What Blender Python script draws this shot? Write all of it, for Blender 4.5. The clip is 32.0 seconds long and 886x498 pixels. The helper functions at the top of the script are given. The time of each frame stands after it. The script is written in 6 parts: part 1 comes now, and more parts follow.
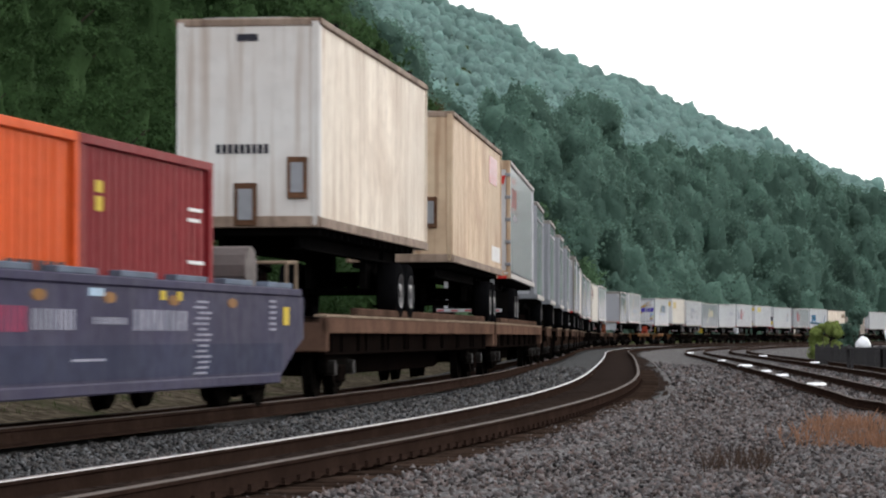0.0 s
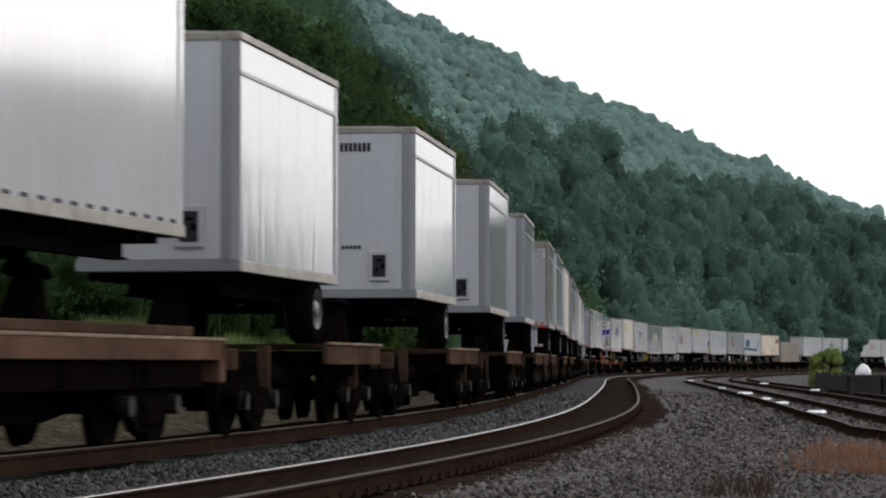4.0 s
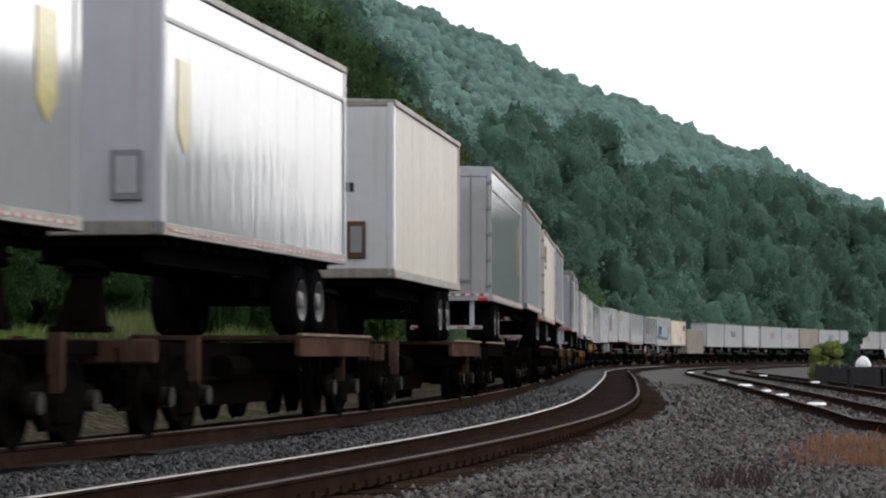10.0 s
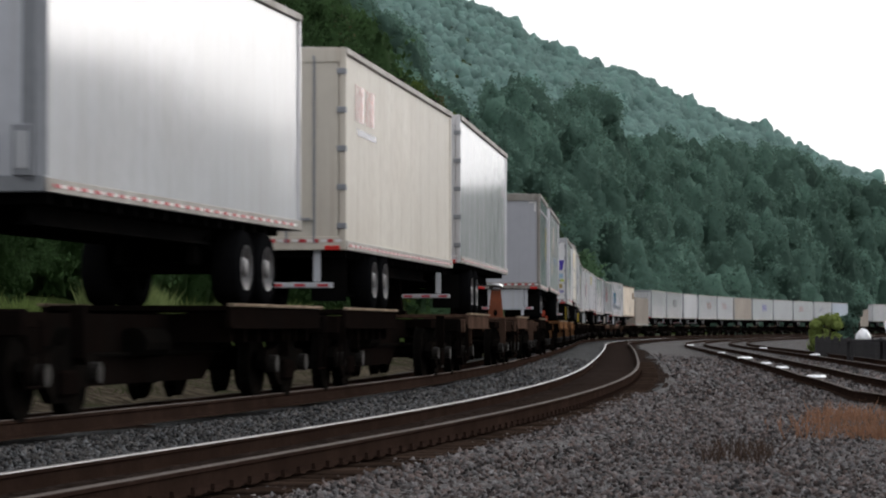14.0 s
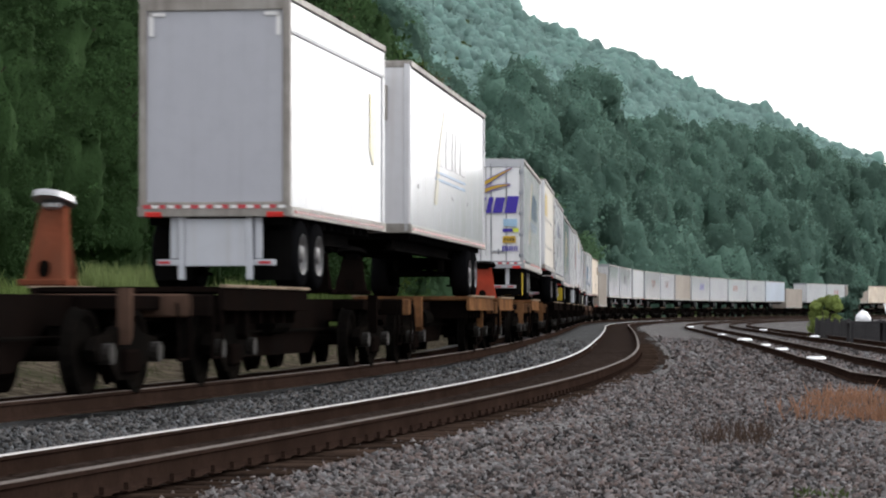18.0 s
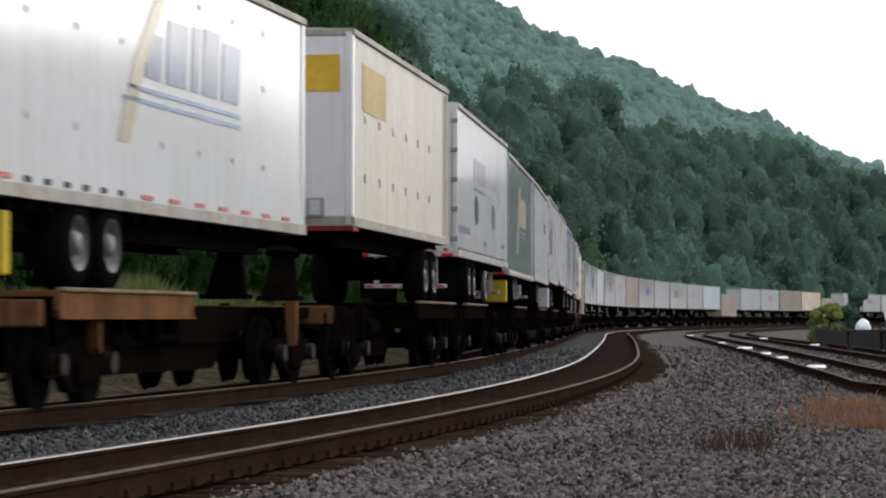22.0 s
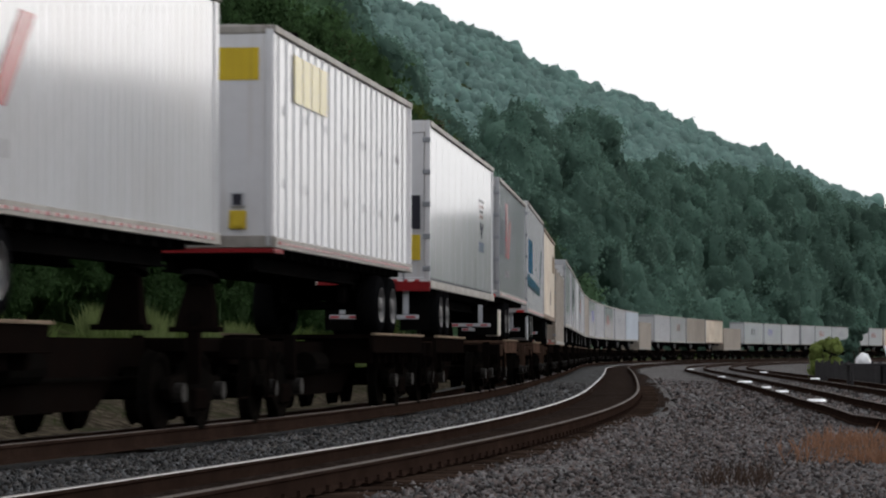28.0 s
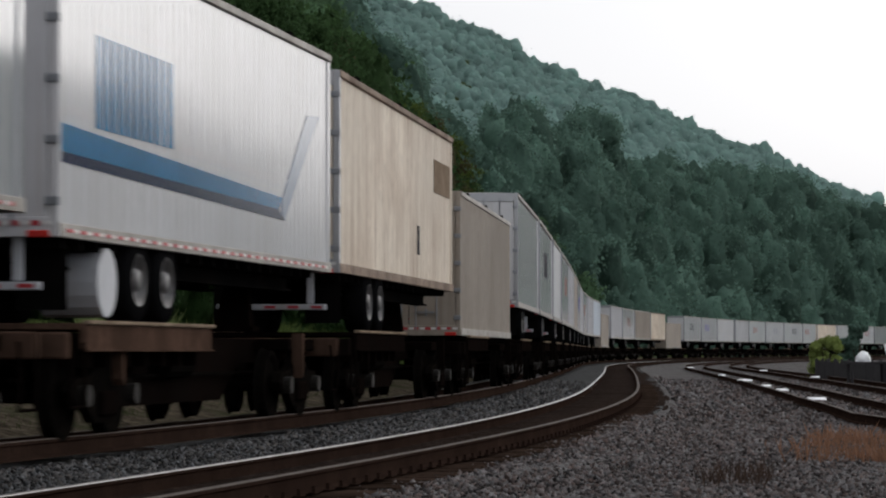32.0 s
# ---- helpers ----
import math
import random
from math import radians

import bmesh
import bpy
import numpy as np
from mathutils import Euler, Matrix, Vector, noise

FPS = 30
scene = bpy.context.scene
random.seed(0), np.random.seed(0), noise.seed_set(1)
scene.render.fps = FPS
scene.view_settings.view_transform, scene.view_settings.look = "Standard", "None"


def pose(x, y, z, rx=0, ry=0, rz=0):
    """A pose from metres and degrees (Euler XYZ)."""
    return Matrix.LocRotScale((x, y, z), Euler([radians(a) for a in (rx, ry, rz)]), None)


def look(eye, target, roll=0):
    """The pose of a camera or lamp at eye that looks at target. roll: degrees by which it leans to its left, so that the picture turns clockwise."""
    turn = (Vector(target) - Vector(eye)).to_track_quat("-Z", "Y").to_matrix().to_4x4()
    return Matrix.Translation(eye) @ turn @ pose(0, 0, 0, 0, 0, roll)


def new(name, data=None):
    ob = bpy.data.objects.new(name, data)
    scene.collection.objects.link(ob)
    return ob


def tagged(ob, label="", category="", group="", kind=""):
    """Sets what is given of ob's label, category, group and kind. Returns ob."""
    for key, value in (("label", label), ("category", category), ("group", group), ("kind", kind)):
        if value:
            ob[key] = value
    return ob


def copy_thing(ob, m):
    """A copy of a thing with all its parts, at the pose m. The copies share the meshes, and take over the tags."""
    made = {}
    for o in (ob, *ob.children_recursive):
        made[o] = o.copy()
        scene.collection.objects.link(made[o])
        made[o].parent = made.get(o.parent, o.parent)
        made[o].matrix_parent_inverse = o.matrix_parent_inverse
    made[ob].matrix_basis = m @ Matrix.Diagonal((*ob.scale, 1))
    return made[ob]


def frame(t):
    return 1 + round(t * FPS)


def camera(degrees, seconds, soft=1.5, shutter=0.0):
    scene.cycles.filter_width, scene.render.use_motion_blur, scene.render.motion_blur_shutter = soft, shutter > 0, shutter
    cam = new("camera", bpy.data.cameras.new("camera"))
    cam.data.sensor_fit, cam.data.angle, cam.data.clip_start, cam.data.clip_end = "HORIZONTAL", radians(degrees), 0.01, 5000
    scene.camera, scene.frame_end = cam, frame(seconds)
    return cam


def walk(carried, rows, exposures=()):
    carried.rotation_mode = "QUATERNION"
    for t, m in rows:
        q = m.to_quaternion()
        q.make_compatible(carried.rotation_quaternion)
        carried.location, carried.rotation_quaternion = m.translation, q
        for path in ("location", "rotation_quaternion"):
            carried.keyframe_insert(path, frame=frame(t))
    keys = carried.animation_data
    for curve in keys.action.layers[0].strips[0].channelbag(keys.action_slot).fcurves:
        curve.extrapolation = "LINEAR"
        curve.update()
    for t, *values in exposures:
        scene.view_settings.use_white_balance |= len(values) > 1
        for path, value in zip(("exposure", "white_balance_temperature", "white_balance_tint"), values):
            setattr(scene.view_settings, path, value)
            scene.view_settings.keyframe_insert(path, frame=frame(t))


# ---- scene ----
# ---------- camera ----------
cam = camera(17.82, 32.0, soft=2.1, shutter=0.5)
EYE_Z = 1.05
TILTS = [(0, 46.2), (0.5, 57), (1, 67), (1.5, 77), (2, 86.5), (2.5, 93.5), (3, 95), (3.5, 95), (5.5, 93), (6, 91.7), (8, 91.7), (8.5, 87),
         (9, 84), (9.5, 82.5), (10, 81), (10.5, 78), (11, 72.5), (11.5, 69), (12, 61), (12.5, 57), (13, 50), (13.5, 43), (14, 32.3),
         (14.5, 27.5), (16.5, 14), (17, 7.6), (17.5, 0), (19.5, 0), (20, 6), (20.5, 4.7), (21, 4.5), (21.5, 7.6), (22, 15), (22.5, 21),
         (23, 27.3), (23.5, 33), (24, 41), (24.5, 46.7), (25, 54.3), (25.5, 60), (27.5, 72), (28, 75), (28.5, 76.3), (29, 78),
         (29.5, 80), (30, 78.3), (30.5, 76.5), (31, 76), (31.5, 74), (32, 72)]
# the tilt head rises and falls: parts of 5000 above the level
EXPOSURES = [(0, 0.38, 6250, 10), (3, -0.22, 6250, 10), (6, -0.25, 6250, 10), (9, -0.02, 6250, 10), (13, -0.17, 6250, 10), (16, 0.25, 6250, 10), (17.4, 0.52, 6250, 10), (19.5, 0.34, 6250, 10), (23, -0.1, 6250, 10), (28, -0.36, 6250, 10), (32, -0.5, 6250, 10)]
PATH = [(t, pose(0, 0, EYE_Z, 90 + math.degrees(math.atan((108 + d) / 5000)), 0, 0)) for t, d in TILTS]
walk(cam, PATH, EXPOSURES)

# ---------- sky and sun ----------
SUN_AZ, SUN_EL = 43, 15          # degrees clockwise from the line of sight, above the horizon
world = bpy.data.worlds.new("hazy_evening_sky")
scene.world = world
world.use_nodes = True
wn, wl = world.node_tree.nodes, world.node_tree.links
sky = wn.new("ShaderNodeTexSky")
sky.sky_type = "NISHITA"
sky.sun_disc = False
sky.sun_elevation, sky.sun_rotation = radians(SUN_EL), radians(SUN_AZ)
sky.air_density, sky.dust_density, sky.ozone_density = 1.0, 6.0, 1.0
pale = wn.new("ShaderNodeHueSaturation")
pale.inputs["Saturation"].default_value = 0.25
pale.inputs["Value"].default_value = 0.38
wl.new(sky.outputs[0], pale.inputs["Color"])
veil = wn.new("ShaderNodeMix")          # the even light of the high cloud
veil.data_type, veil.blend_type = "RGBA", "ADD"
veil.inputs[0].default_value = 1.0
veil.inputs[7].default_value = (4.95, 4.88, 4.9, 1)
wl.new(pale.outputs[0], veil.inputs[6])
wl.new(veil.outputs[2], wn["Background"].inputs["Color"])
wn["Background"].inputs["Strength"].default_value = 0.19
sun_data = bpy.data.lights.new("sun", "SUN")
sun_data.energy, sun_data.angle, sun_data.color = 0.15, radians(40), (1.0, 0.95, 0.9)
sun = new("sun", sun_data)
_a, _e = radians(SUN_AZ), radians(SUN_EL)
SUN_DIR = Vector((math.sin(_a) * math.cos(_e), math.cos(_a) * math.cos(_e), math.sin(_e)))
sun.matrix_world = look(SUN_DIR * 100, (0, 0, 0))


# ---------- materials ----------
def material(name, colour, rough=0.6, metal=0.0, vary=0.15, scale=3.0, bump=0.0, bump_scale=40.0, streak=0.0, dirt=(0.12, 0.09, 0.07), dirt_amount=0.0,
             spec=0.5, island=0.0, rand=0.0, coat=0.0, ripple=0.0, tint=None, depth=0.02):
    """Principled paint with two scales of variation, vertical streaks, dirt and fine relief."""
    m = bpy.data.materials.new(name)
    m.use_nodes = True
    n, l = m.node_tree.nodes, m.node_tree.links
    p = n["Principled BSDF"]
    p.inputs["Roughness"].default_value, p.inputs["Metallic"].default_value = rough, metal
    p.inputs["Specular IOR Level"].default_value = spec
    p.inputs["Coat Weight"].default_value = coat
    co = n.new("ShaderNodeTexCoord")

    def noise_at(sc, detail, stretch=(1, 1, 1)):
        mp = n.new("ShaderNodeMapping")
        mp.inputs["Scale"].default_value = [sc * k for k in stretch]
        l.new(co.outputs["Object"], mp.inputs["Vector"])
        t = n.new("ShaderNodeTexNoise")
        t.inputs["Scale"].default_value, t.inputs["Detail"].default_value = 1.0, detail
        l.new(mp.outputs[0], t.inputs["Vector"])
        return t.outputs["Fac"]

    def mix(a, b, fac, how="MIX"):
        x = n.new("ShaderNodeMix")
        x.data_type, x.blend_type = "RGBA", how
        for sock, val in ((x.inputs[6], a), (x.inputs[7], b), (x.inputs[0], fac)):
            if isinstance(val, (tuple, list)):
                sock.default_value = (*val[:3], 1)
            elif isinstance(val, float):
                sock.default_value = val
            else:
                l.new(val, sock)
        return x.outputs[2]

    def ramp(fac, lo, hi):
        r = n.new("ShaderNodeMapRange")
        r.inputs["From Min"].default_value, r.inputs["From Max"].default_value = lo, hi
        l.new(fac, r.inputs["Value"])
        return r.outputs[0]

    lo = tuple(c * (1 - vary) for c in colour)
    hi = tuple(min(1, c * (1 + vary)) for c in colour)
    big = noise_at(scale * 0.25, 3)
    fine = noise_at(scale * 4, 4)
    c = mix(lo, hi, ramp(big, 0.3, 0.7))
    c = mix(c, tuple(k * (1 - vary) for k in colour), ramp(fine, 0.45, 0.8))
    if island or rand:
        src = n.new("ShaderNodeNewGeometry").outputs["Random Per Island"] if island else n.new("ShaderNodeObjectInfo").outputs["Random"]
        hs = n.new("ShaderNodeHueSaturation")
        mr = n.new("ShaderNodeMapRange")
        k = island or rand
        mr.inputs["To Min"].default_value, mr.inputs["To Max"].default_value = 1 - k, 1 + k
        l.new(src, mr.inputs["Value"])
        l.new(mr.outputs[0], hs.inputs["Value"])
        l.new(c, hs.inputs["Color"])
        c = hs.outputs[0]
    if tint:                       # some pieces take another hue
        k = n.new("ShaderNodeMath")
        k.operation = "MULTIPLY"
        k.inputs[1].default_value = 13.7
        l.new(src, k.inputs[0])
        fr = n.new("ShaderNodeMath")
        fr.operation = "FRACT"
        l.new(k.outputs[0], fr.inputs[0])
        c = mix(c, tint, fr.outputs[0], "MULTIPLY")
    if streak:
        st = noise_at(1.0, 5, (9, 9, 0.35))
        k = n.new("ShaderNodeMath")
        k.operation = "MULTIPLY"
        k.inputs[1].default_value = streak
        l.new(ramp(st, 0.48, 0.75), k.inputs[0])
        c = mix(c, dirt, k.outputs[0])
    if dirt_amount:
        k = n.new("ShaderNodeMath")
        k.operation = "MULTIPLY"
        k.inputs[1].default_value = dirt_amount
        l.new(ramp(noise_at(scale * 0.6, 6), 0.42, 0.72), k.inputs[0])
        c = mix(c, dirt, k.outputs[0])
    l.new(c, p.inputs["Base Color"])
    if bump or ripple:
        b = n.new("ShaderNodeBump")
        b.inputs["Strength"].default_value = bump or 0.25
        b.inputs["Distance"].default_value = depth if not ripple else ripple
        l.new(noise_at(bump_scale, 4) if not ripple else noise_at(1.0, 4, (5.0, 5.0, 0.7)), b.inputs["Height"])
        l.new(b.outputs[0], p.inputs["Normal"])
    rr = n.new("ShaderNodeMapRange")
    rr.inputs["To Min"].default_value, rr.inputs["To Max"].default_value = max(0.03, rough * 0.75), min(1, rough * 1.3)
    l.new(fine, rr.inputs["Value"])
    l.new(rr.outputs[0], p.inputs["Roughness"])
    return m


def leaf_material(name, colour, trans=0.4, island=0.22, vary=0.3, grain=0.0, depth=0.1):
    m = material(name, colour, rough=0.85, vary=vary, scale=0.5, island=island, spec=0.02, bump=0.8 if grain else 0.0, bump_scale=grain, depth=depth)
    n, l = m.node_tree.nodes, m.node_tree.links
    p = n["Principled BSDF"]
    t = n.new("ShaderNodeBsdfTranslucent")
    l.new(p.inputs["Base Color"].links[0].from_socket, t.inputs["Color"])
    x = n.new("ShaderNodeMixShader")
    x.inputs[0].default_value = trans
    l.new(p.outputs[0], x.inputs[1])
    l.new(t.outputs[0], x.inputs[2])
    l.new(x.outputs[0], n["Material Output"].inputs["Surface"])
    return m


M = {}
M["white"] = material("white_trailer_paint", (0.6, 0.6, 0.62), 0.1, 0.0, 0.06, 1.2, streak=0.3, dirt=(0.4, 0.35, 0.31), dirt_amount=0.15, ripple=0.012, spec=0.6)
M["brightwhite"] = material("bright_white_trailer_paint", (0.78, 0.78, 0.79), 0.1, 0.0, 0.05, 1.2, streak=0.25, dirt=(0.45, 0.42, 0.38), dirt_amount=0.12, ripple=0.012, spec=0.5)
M["silver"] = material("bare_aluminium_skin", (0.38, 0.39, 0.41), 0.07, 0.17, 0.08, 1.2, streak=0.25, dirt=(0.45, 0.41, 0.36), ripple=0.017)
M["cream"] = material("weathered_cream_paint", (0.74, 0.66, 0.55), 0.5, 0.0, 0.14, 1.0, streak=0.7, dirt=(0.3, 0.18, 0.1), dirt_amount=0.35, ripple=0.004, spec=0.03)
M["rustcream"] = material("rust_streaked_tan_paint", (0.6, 0.47, 0.33), 0.5, 0.0, 0.18, 1.0, streak=0.75, dirt=(0.26, 0.13, 0.07), dirt_amount=0.5, ripple=0.004, spec=0.03)
M["stained"] = material("rust_stained_white_paint", (0.68, 0.665, 0.64), 0.45, 0.0, 0.1, 1.0, streak=0.55, dirt=(0.3, 0.2, 0.13), dirt_amount=0.3, spec=0.03)
M["offwhite"] = material("off_white_box_paint", (0.56, 0.52, 0.45), 0.4, 0.0, 0.08, 1.0, streak=0.3, dirt=(0.33, 0.25, 0.18), dirt_amount=0.15, ripple=0.004, spec=0.2)
M["tan"] = material("tan_container_paint", (0.33, 0.29, 0.25), 0.5, 0.0, 0.12, 1.0, streak=0.3, spec=0.03)
M["greyvan"] = material("grey_trailer_paint", (0.42, 0.43, 0.45), 0.42, 0.1, 0.08, 1.0, streak=0.2, ripple=0.003)
M["bluevan"] = material("pale_blue_grey_paint", (0.38, 0.44, 0.52), 0.45, 0.0, 0.08, 1.0, streak=0.15)
M["lilac"] = material("lilac_grey_door_paint", (0.38, 0.385, 0.42), 0.5, 0.0, 0.06, 1.0, streak=0.06)
M["nose"] = material("brushed_nose_sheet", (0.47, 0.485, 0.52), 0.45, 0.0, 0.08, 1.0, streak=0.2, dirt=(0.3, 0.25, 0.2))
M["corner"] = material("dull_corner_post", (0.24, 0.25, 0.27), 0.45, 0.4, 0.1, 2.0)
M["rail_al"] = material("dull_aluminium_rail", (0.3, 0.28, 0.255), 0.55, 0.3, 0.2, 2.0, streak=0.5, dirt=(0.1, 0.075, 0.06), dirt_amount=0.5)
M["roof"] = material("dirty_roof_sheet", (0.5, 0.49, 0.47), 0.6, 0.2, 0.15, 1.0, dirt_amount=0.4)
M["under"] = material("black_underframe", (0.005, 0.005, 0.005), 0.75, 0.0, 0.3, 2.0, dirt=(0.012, 0.01, 0.009), dirt_amount=0.5, spec=0.0)
M["tyre"] = material("tyre_rubber", (0.006, 0.006, 0.0065), 0.75, 0.0, 0.2, 5.0, bump=0.3, bump_scale=60, spec=0.0)
M["rim"] = material("silver_wheel_rim", (0.1, 0.1, 0.104), 0.45, 0.4, 0.2, 5.0, dirt=(0.12, 0.1, 0.09), dirt_amount=0.4)
M["emblemred"] = material("worn_red_emblem", (0.4, 0.05, 0.06), 0.2, 0, 0.2, 4.0, streak=0.4, dirt=(0.5, 0.3, 0.28), spec=0.5)
M["chassisred"] = material("dark_red_chassis_paint", (0.2, 0.014, 0.016), 0.5, 0, 0.2, 3.0, dirt=(0.06, 0.02, 0.018), dirt_amount=0.5, spec=0.1)
M["paleyellow"] = material("faded_pale_yellow_panel", (0.66, 0.55, 0.2), 0.2, 0, 0.1, 3.0, streak=0.4, dirt=(0.6, 0.58, 0.5), spec=0.2)
M["ghostgold"] = material("pale_ochre_emblem_ghost", (0.56, 0.5, 0.36), 0.16, 0, 0.15, 3.0, streak=0.3, dirt=(0.6, 0.6, 0.6), spec=0.25)
M["blueline"] = material("faded_blue_line", (0.25, 0.34, 0.5), 0.2, 0, 0.2, 3.0, streak=0.4, dirt=(0.55, 0.55, 0.57), spec=0.2)
M["redtape"] = material("red_reflective_tape", (0.42, 0.03, 0.04), 0.4, 0, 0.08, 8.0)
M["whitetape"] = material("white_reflective_tape", (0.68, 0.67, 0.66), 0.4, 0, 0.05, 8.0)
M["redpaint"] = material("red_paint", (0.52, 0.035, 0.03), 0.45, 0, 0.12, 3.0, streak=0.2, spec=0.03)
M["fadedred"] = material("faded_red_lettering", (0.46, 0.16, 0.13), 0.12, 0, 0.25, 4.0, streak=0.5, dirt=(0.5, 0.4, 0.36), spec=0.5)
M["darkink"] = material("dark_lettering", (0.035, 0.035, 0.045), 0.5, 0, 0.15, 5.0, spec=0.03)
M["greyink"] = material("grey_lettering", (0.36, 0.36, 0.42), 0.12, 0, 0.15, 5.0, spec=0.5)
M["purple"] = material("violet_blue_emblem", (0.07, 0.05, 0.34), 0.4, 0, 0.1, 4.0, spec=0.03)
M["gold"] = material("ochre_yellow_emblem", (0.55, 0.36, 0.05), 0.45, 0, 0.15, 4.0, spec=0.03)
M["fadedgold"] = material("faded_yellow_emblem", (0.5, 0.43, 0.13), 0.14, 0, 0.3, 4.0, streak=0.7, dirt=(0.45, 0.44, 0.42), spec=0.3)
M["bluesticker"] = material("pale_blue_sticker", (0.3, 0.45, 0.6), 0.4, 0, 0.2, 12.0)
M["lime"] = material("lime_yellow_sticker", (0.55, 0.62, 0.05), 0.4, 0, 0.1, 8.0)
M["ghost"] = material("dulled_paint_ghost", (0.5, 0.48, 0.49), 0.16, 0, 0.1, 3.0, streak=0.2)
M["ochre"] = material("weathered_ochre_panel", (0.52, 0.4, 0.16), 0.4, 0, 0.2, 3.0, streak=0.4, dirt=(0.35, 0.25, 0.13), spec=0.03)
M["yellow"] = material("yellow_panel_paint", (0.6, 0.44, 0.04), 0.45, 0, 0.12, 3.0, streak=0.2, spec=0.03)
M["blueband"] = material("blue_band_paint", (0.005, 0.13, 0.3), 0.12, 0, 0.15, 2.0, spec=0.5)
M["navyband"] = material("navy_band_paint", (0.009, 0.009, 0.055), 0.12, 0, 0.15, 2.0, spec=0.5)
# a near-black brown for sills, bearers, decks and whole cars
M["car_brown"] = material("near_black_brown_car_paint", (0.0065, 0.0045, 0.0038), 0.72, 0.0, 0.3, 2.0, dirt=(0.006, 0.005, 0.0045), dirt_amount=0.7, bump=0.15, spec=0.0)
M["car_tan"] = material("weathered_tan_car_paint", (0.085, 0.052, 0.038), 0.7, 0.0, 0.3, 2.0, streak=0.6, dirt=(0.03, 0.02, 0.015), dirt_amount=0.7, bump=0.15, spec=0.0)
M["car_ochre"] = material("ochre_orange_car_paint", (0.18, 0.088, 0.04), 0.65, 0.0, 0.3, 2.0, streak=0.6, dirt=(0.07, 0.04, 0.025), dirt_amount=0.8, bump=0.15, spec=0.0)
M["rustbox"] = material("rusty_box_paint", (0.14, 0.075, 0.045), 0.7, 0.0, 0.3, 4.0, dirt=(0.05, 0.03, 0.02), dirt_amount=0.6, spec=0.01)
M["rustrail"] = material("rust_stained_rail", (0.3, 0.23, 0.18), 0.6, 0.0, 0.25, 2.0, streak=0.6, dirt=(0.07, 0.04, 0.028), dirt_amount=0.6, spec=0.03)
M["deck_tan"] = material("worn_pinkish_tan_deck_paint", (0.13, 0.076, 0.054), 0.7, 0.0, 0.25, 2.0, dirt=(0.06, 0.038, 0.028), dirt_amount=0.7, bump=0.15, spec=0.0)
# paler tan than the car sides, for lips, deck edges and walkways
M["deck_edge"] = material("pale_deck_edge_paint", (0.27, 0.21, 0.155), 0.7, 0.0, 0.25, 5.0, dirt=(0.1, 0.06, 0.04), dirt_amount=0.5, spec=0.0)
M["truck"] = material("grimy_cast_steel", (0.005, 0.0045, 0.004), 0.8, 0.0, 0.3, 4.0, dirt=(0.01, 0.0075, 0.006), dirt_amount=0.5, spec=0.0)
M["tread"] = material("polished_wheel_tread", (0.5, 0.49, 0.48), 0.25, 0.9, 0.1, 6.0)
M["hitch"] = material("hitch_red_oxide", (0.3, 0.045, 0.025), 0.6, 0.0, 0.25, 4.0, dirt=(0.1, 0.05, 0.035), dirt_amount=0.4, spec=0.0)
M["hitch_brown"] = material("hitch_brown_primer", (0.17, 0.055, 0.03), 0.65, 0.0, 0.25, 4.0, dirt=(0.08, 0.045, 0.03), dirt_amount=0.5, spec=0.0)
M["ghostblue"] = material("faded_blue_band_paint", (0.2, 0.24, 0.33), 0.12, 0, 0.2, 2.0, streak=0.3, dirt=(0.5, 0.5, 0.52), spec=0.5)
M["hitch_top"] = material("greasy_steel_plate", (0.35, 0.35, 0.36), 0.35, 0.8, 0.2, 6.0)
M["well"] = material("slate_blue_car_paint", (0.036, 0.033, 0.068), 0.55, 0.0, 0.2, 1.5, streak=0.3, dirt=(0.12, 0.11, 0.13), dirt_amount=0.2, spec=0.03)
M["wornwhite"] = material("worn_white_lettering", (0.34, 0.34, 0.4), 0.6, 0, 0.25, 6.0, dirt=(0.1, 0.1, 0.16), dirt_amount=0.5, spec=0.03)
M["wornred"] = material("worn_red_lettering", (0.36, 0.05, 0.1), 0.6, 0, 0.25, 6.0, dirt=(0.1, 0.06, 0.12), dirt_amount=0.5, spec=0.03)
M["wornochre"] = material("worn_ochre_mark", (0.3, 0.15, 0.04), 0.6, 0, 0.25, 6.0, dirt=(0.1, 0.08, 0.1), dirt_amount=0.5, spec=0.03)
M["wellnavy"] = material("dull_navy_car_paint", (0.02, 0.024, 0.058), 0.55, 0.0, 0.2, 1.5, streak=0.2, dirt=(0.08, 0.08, 0.1), dirt_amount=0.2, spec=0.03)
M["reservoir"] = material("brown_grey_reservoir_paint", (0.11, 0.09, 0.085), 0.55, 0.0, 0.2, 3.0, dirt=(0.05, 0.04, 0.035), dirt_amount=0.5, spec=0.1)
M["bearing"] = material("greasy_steel_bearing", (0.022, 0.02, 0.018), 0.7, 0.0, 0.3, 8.0, dirt=(0.008, 0.006, 0.005), dirt_amount=0.7, spec=0.1)
M["guide"] = material("worn_blue_grey_guide", (0.14, 0.17, 0.22), 0.6, 0.0, 0.2, 4.0, dirt=(0.06, 0.06, 0.07), dirt_amount=0.4, spec=0.02)
M["maroon"] = material("maroon_container_paint", (0.2, 0.022, 0.026), 0.5, 0, 0.15, 1.5, streak=0.2, spec=0.03)
M["orange"] = material("orange_container_paint", (0.6, 0.095, 0.02), 0.5, 0, 0.12, 1.5, streak=0.2, spec=0.03)
M["rail_top"] = material("polished_rail_head", (0.3, 0.28, 0.27), 0.32, 0.7, 0.12, 6.0)
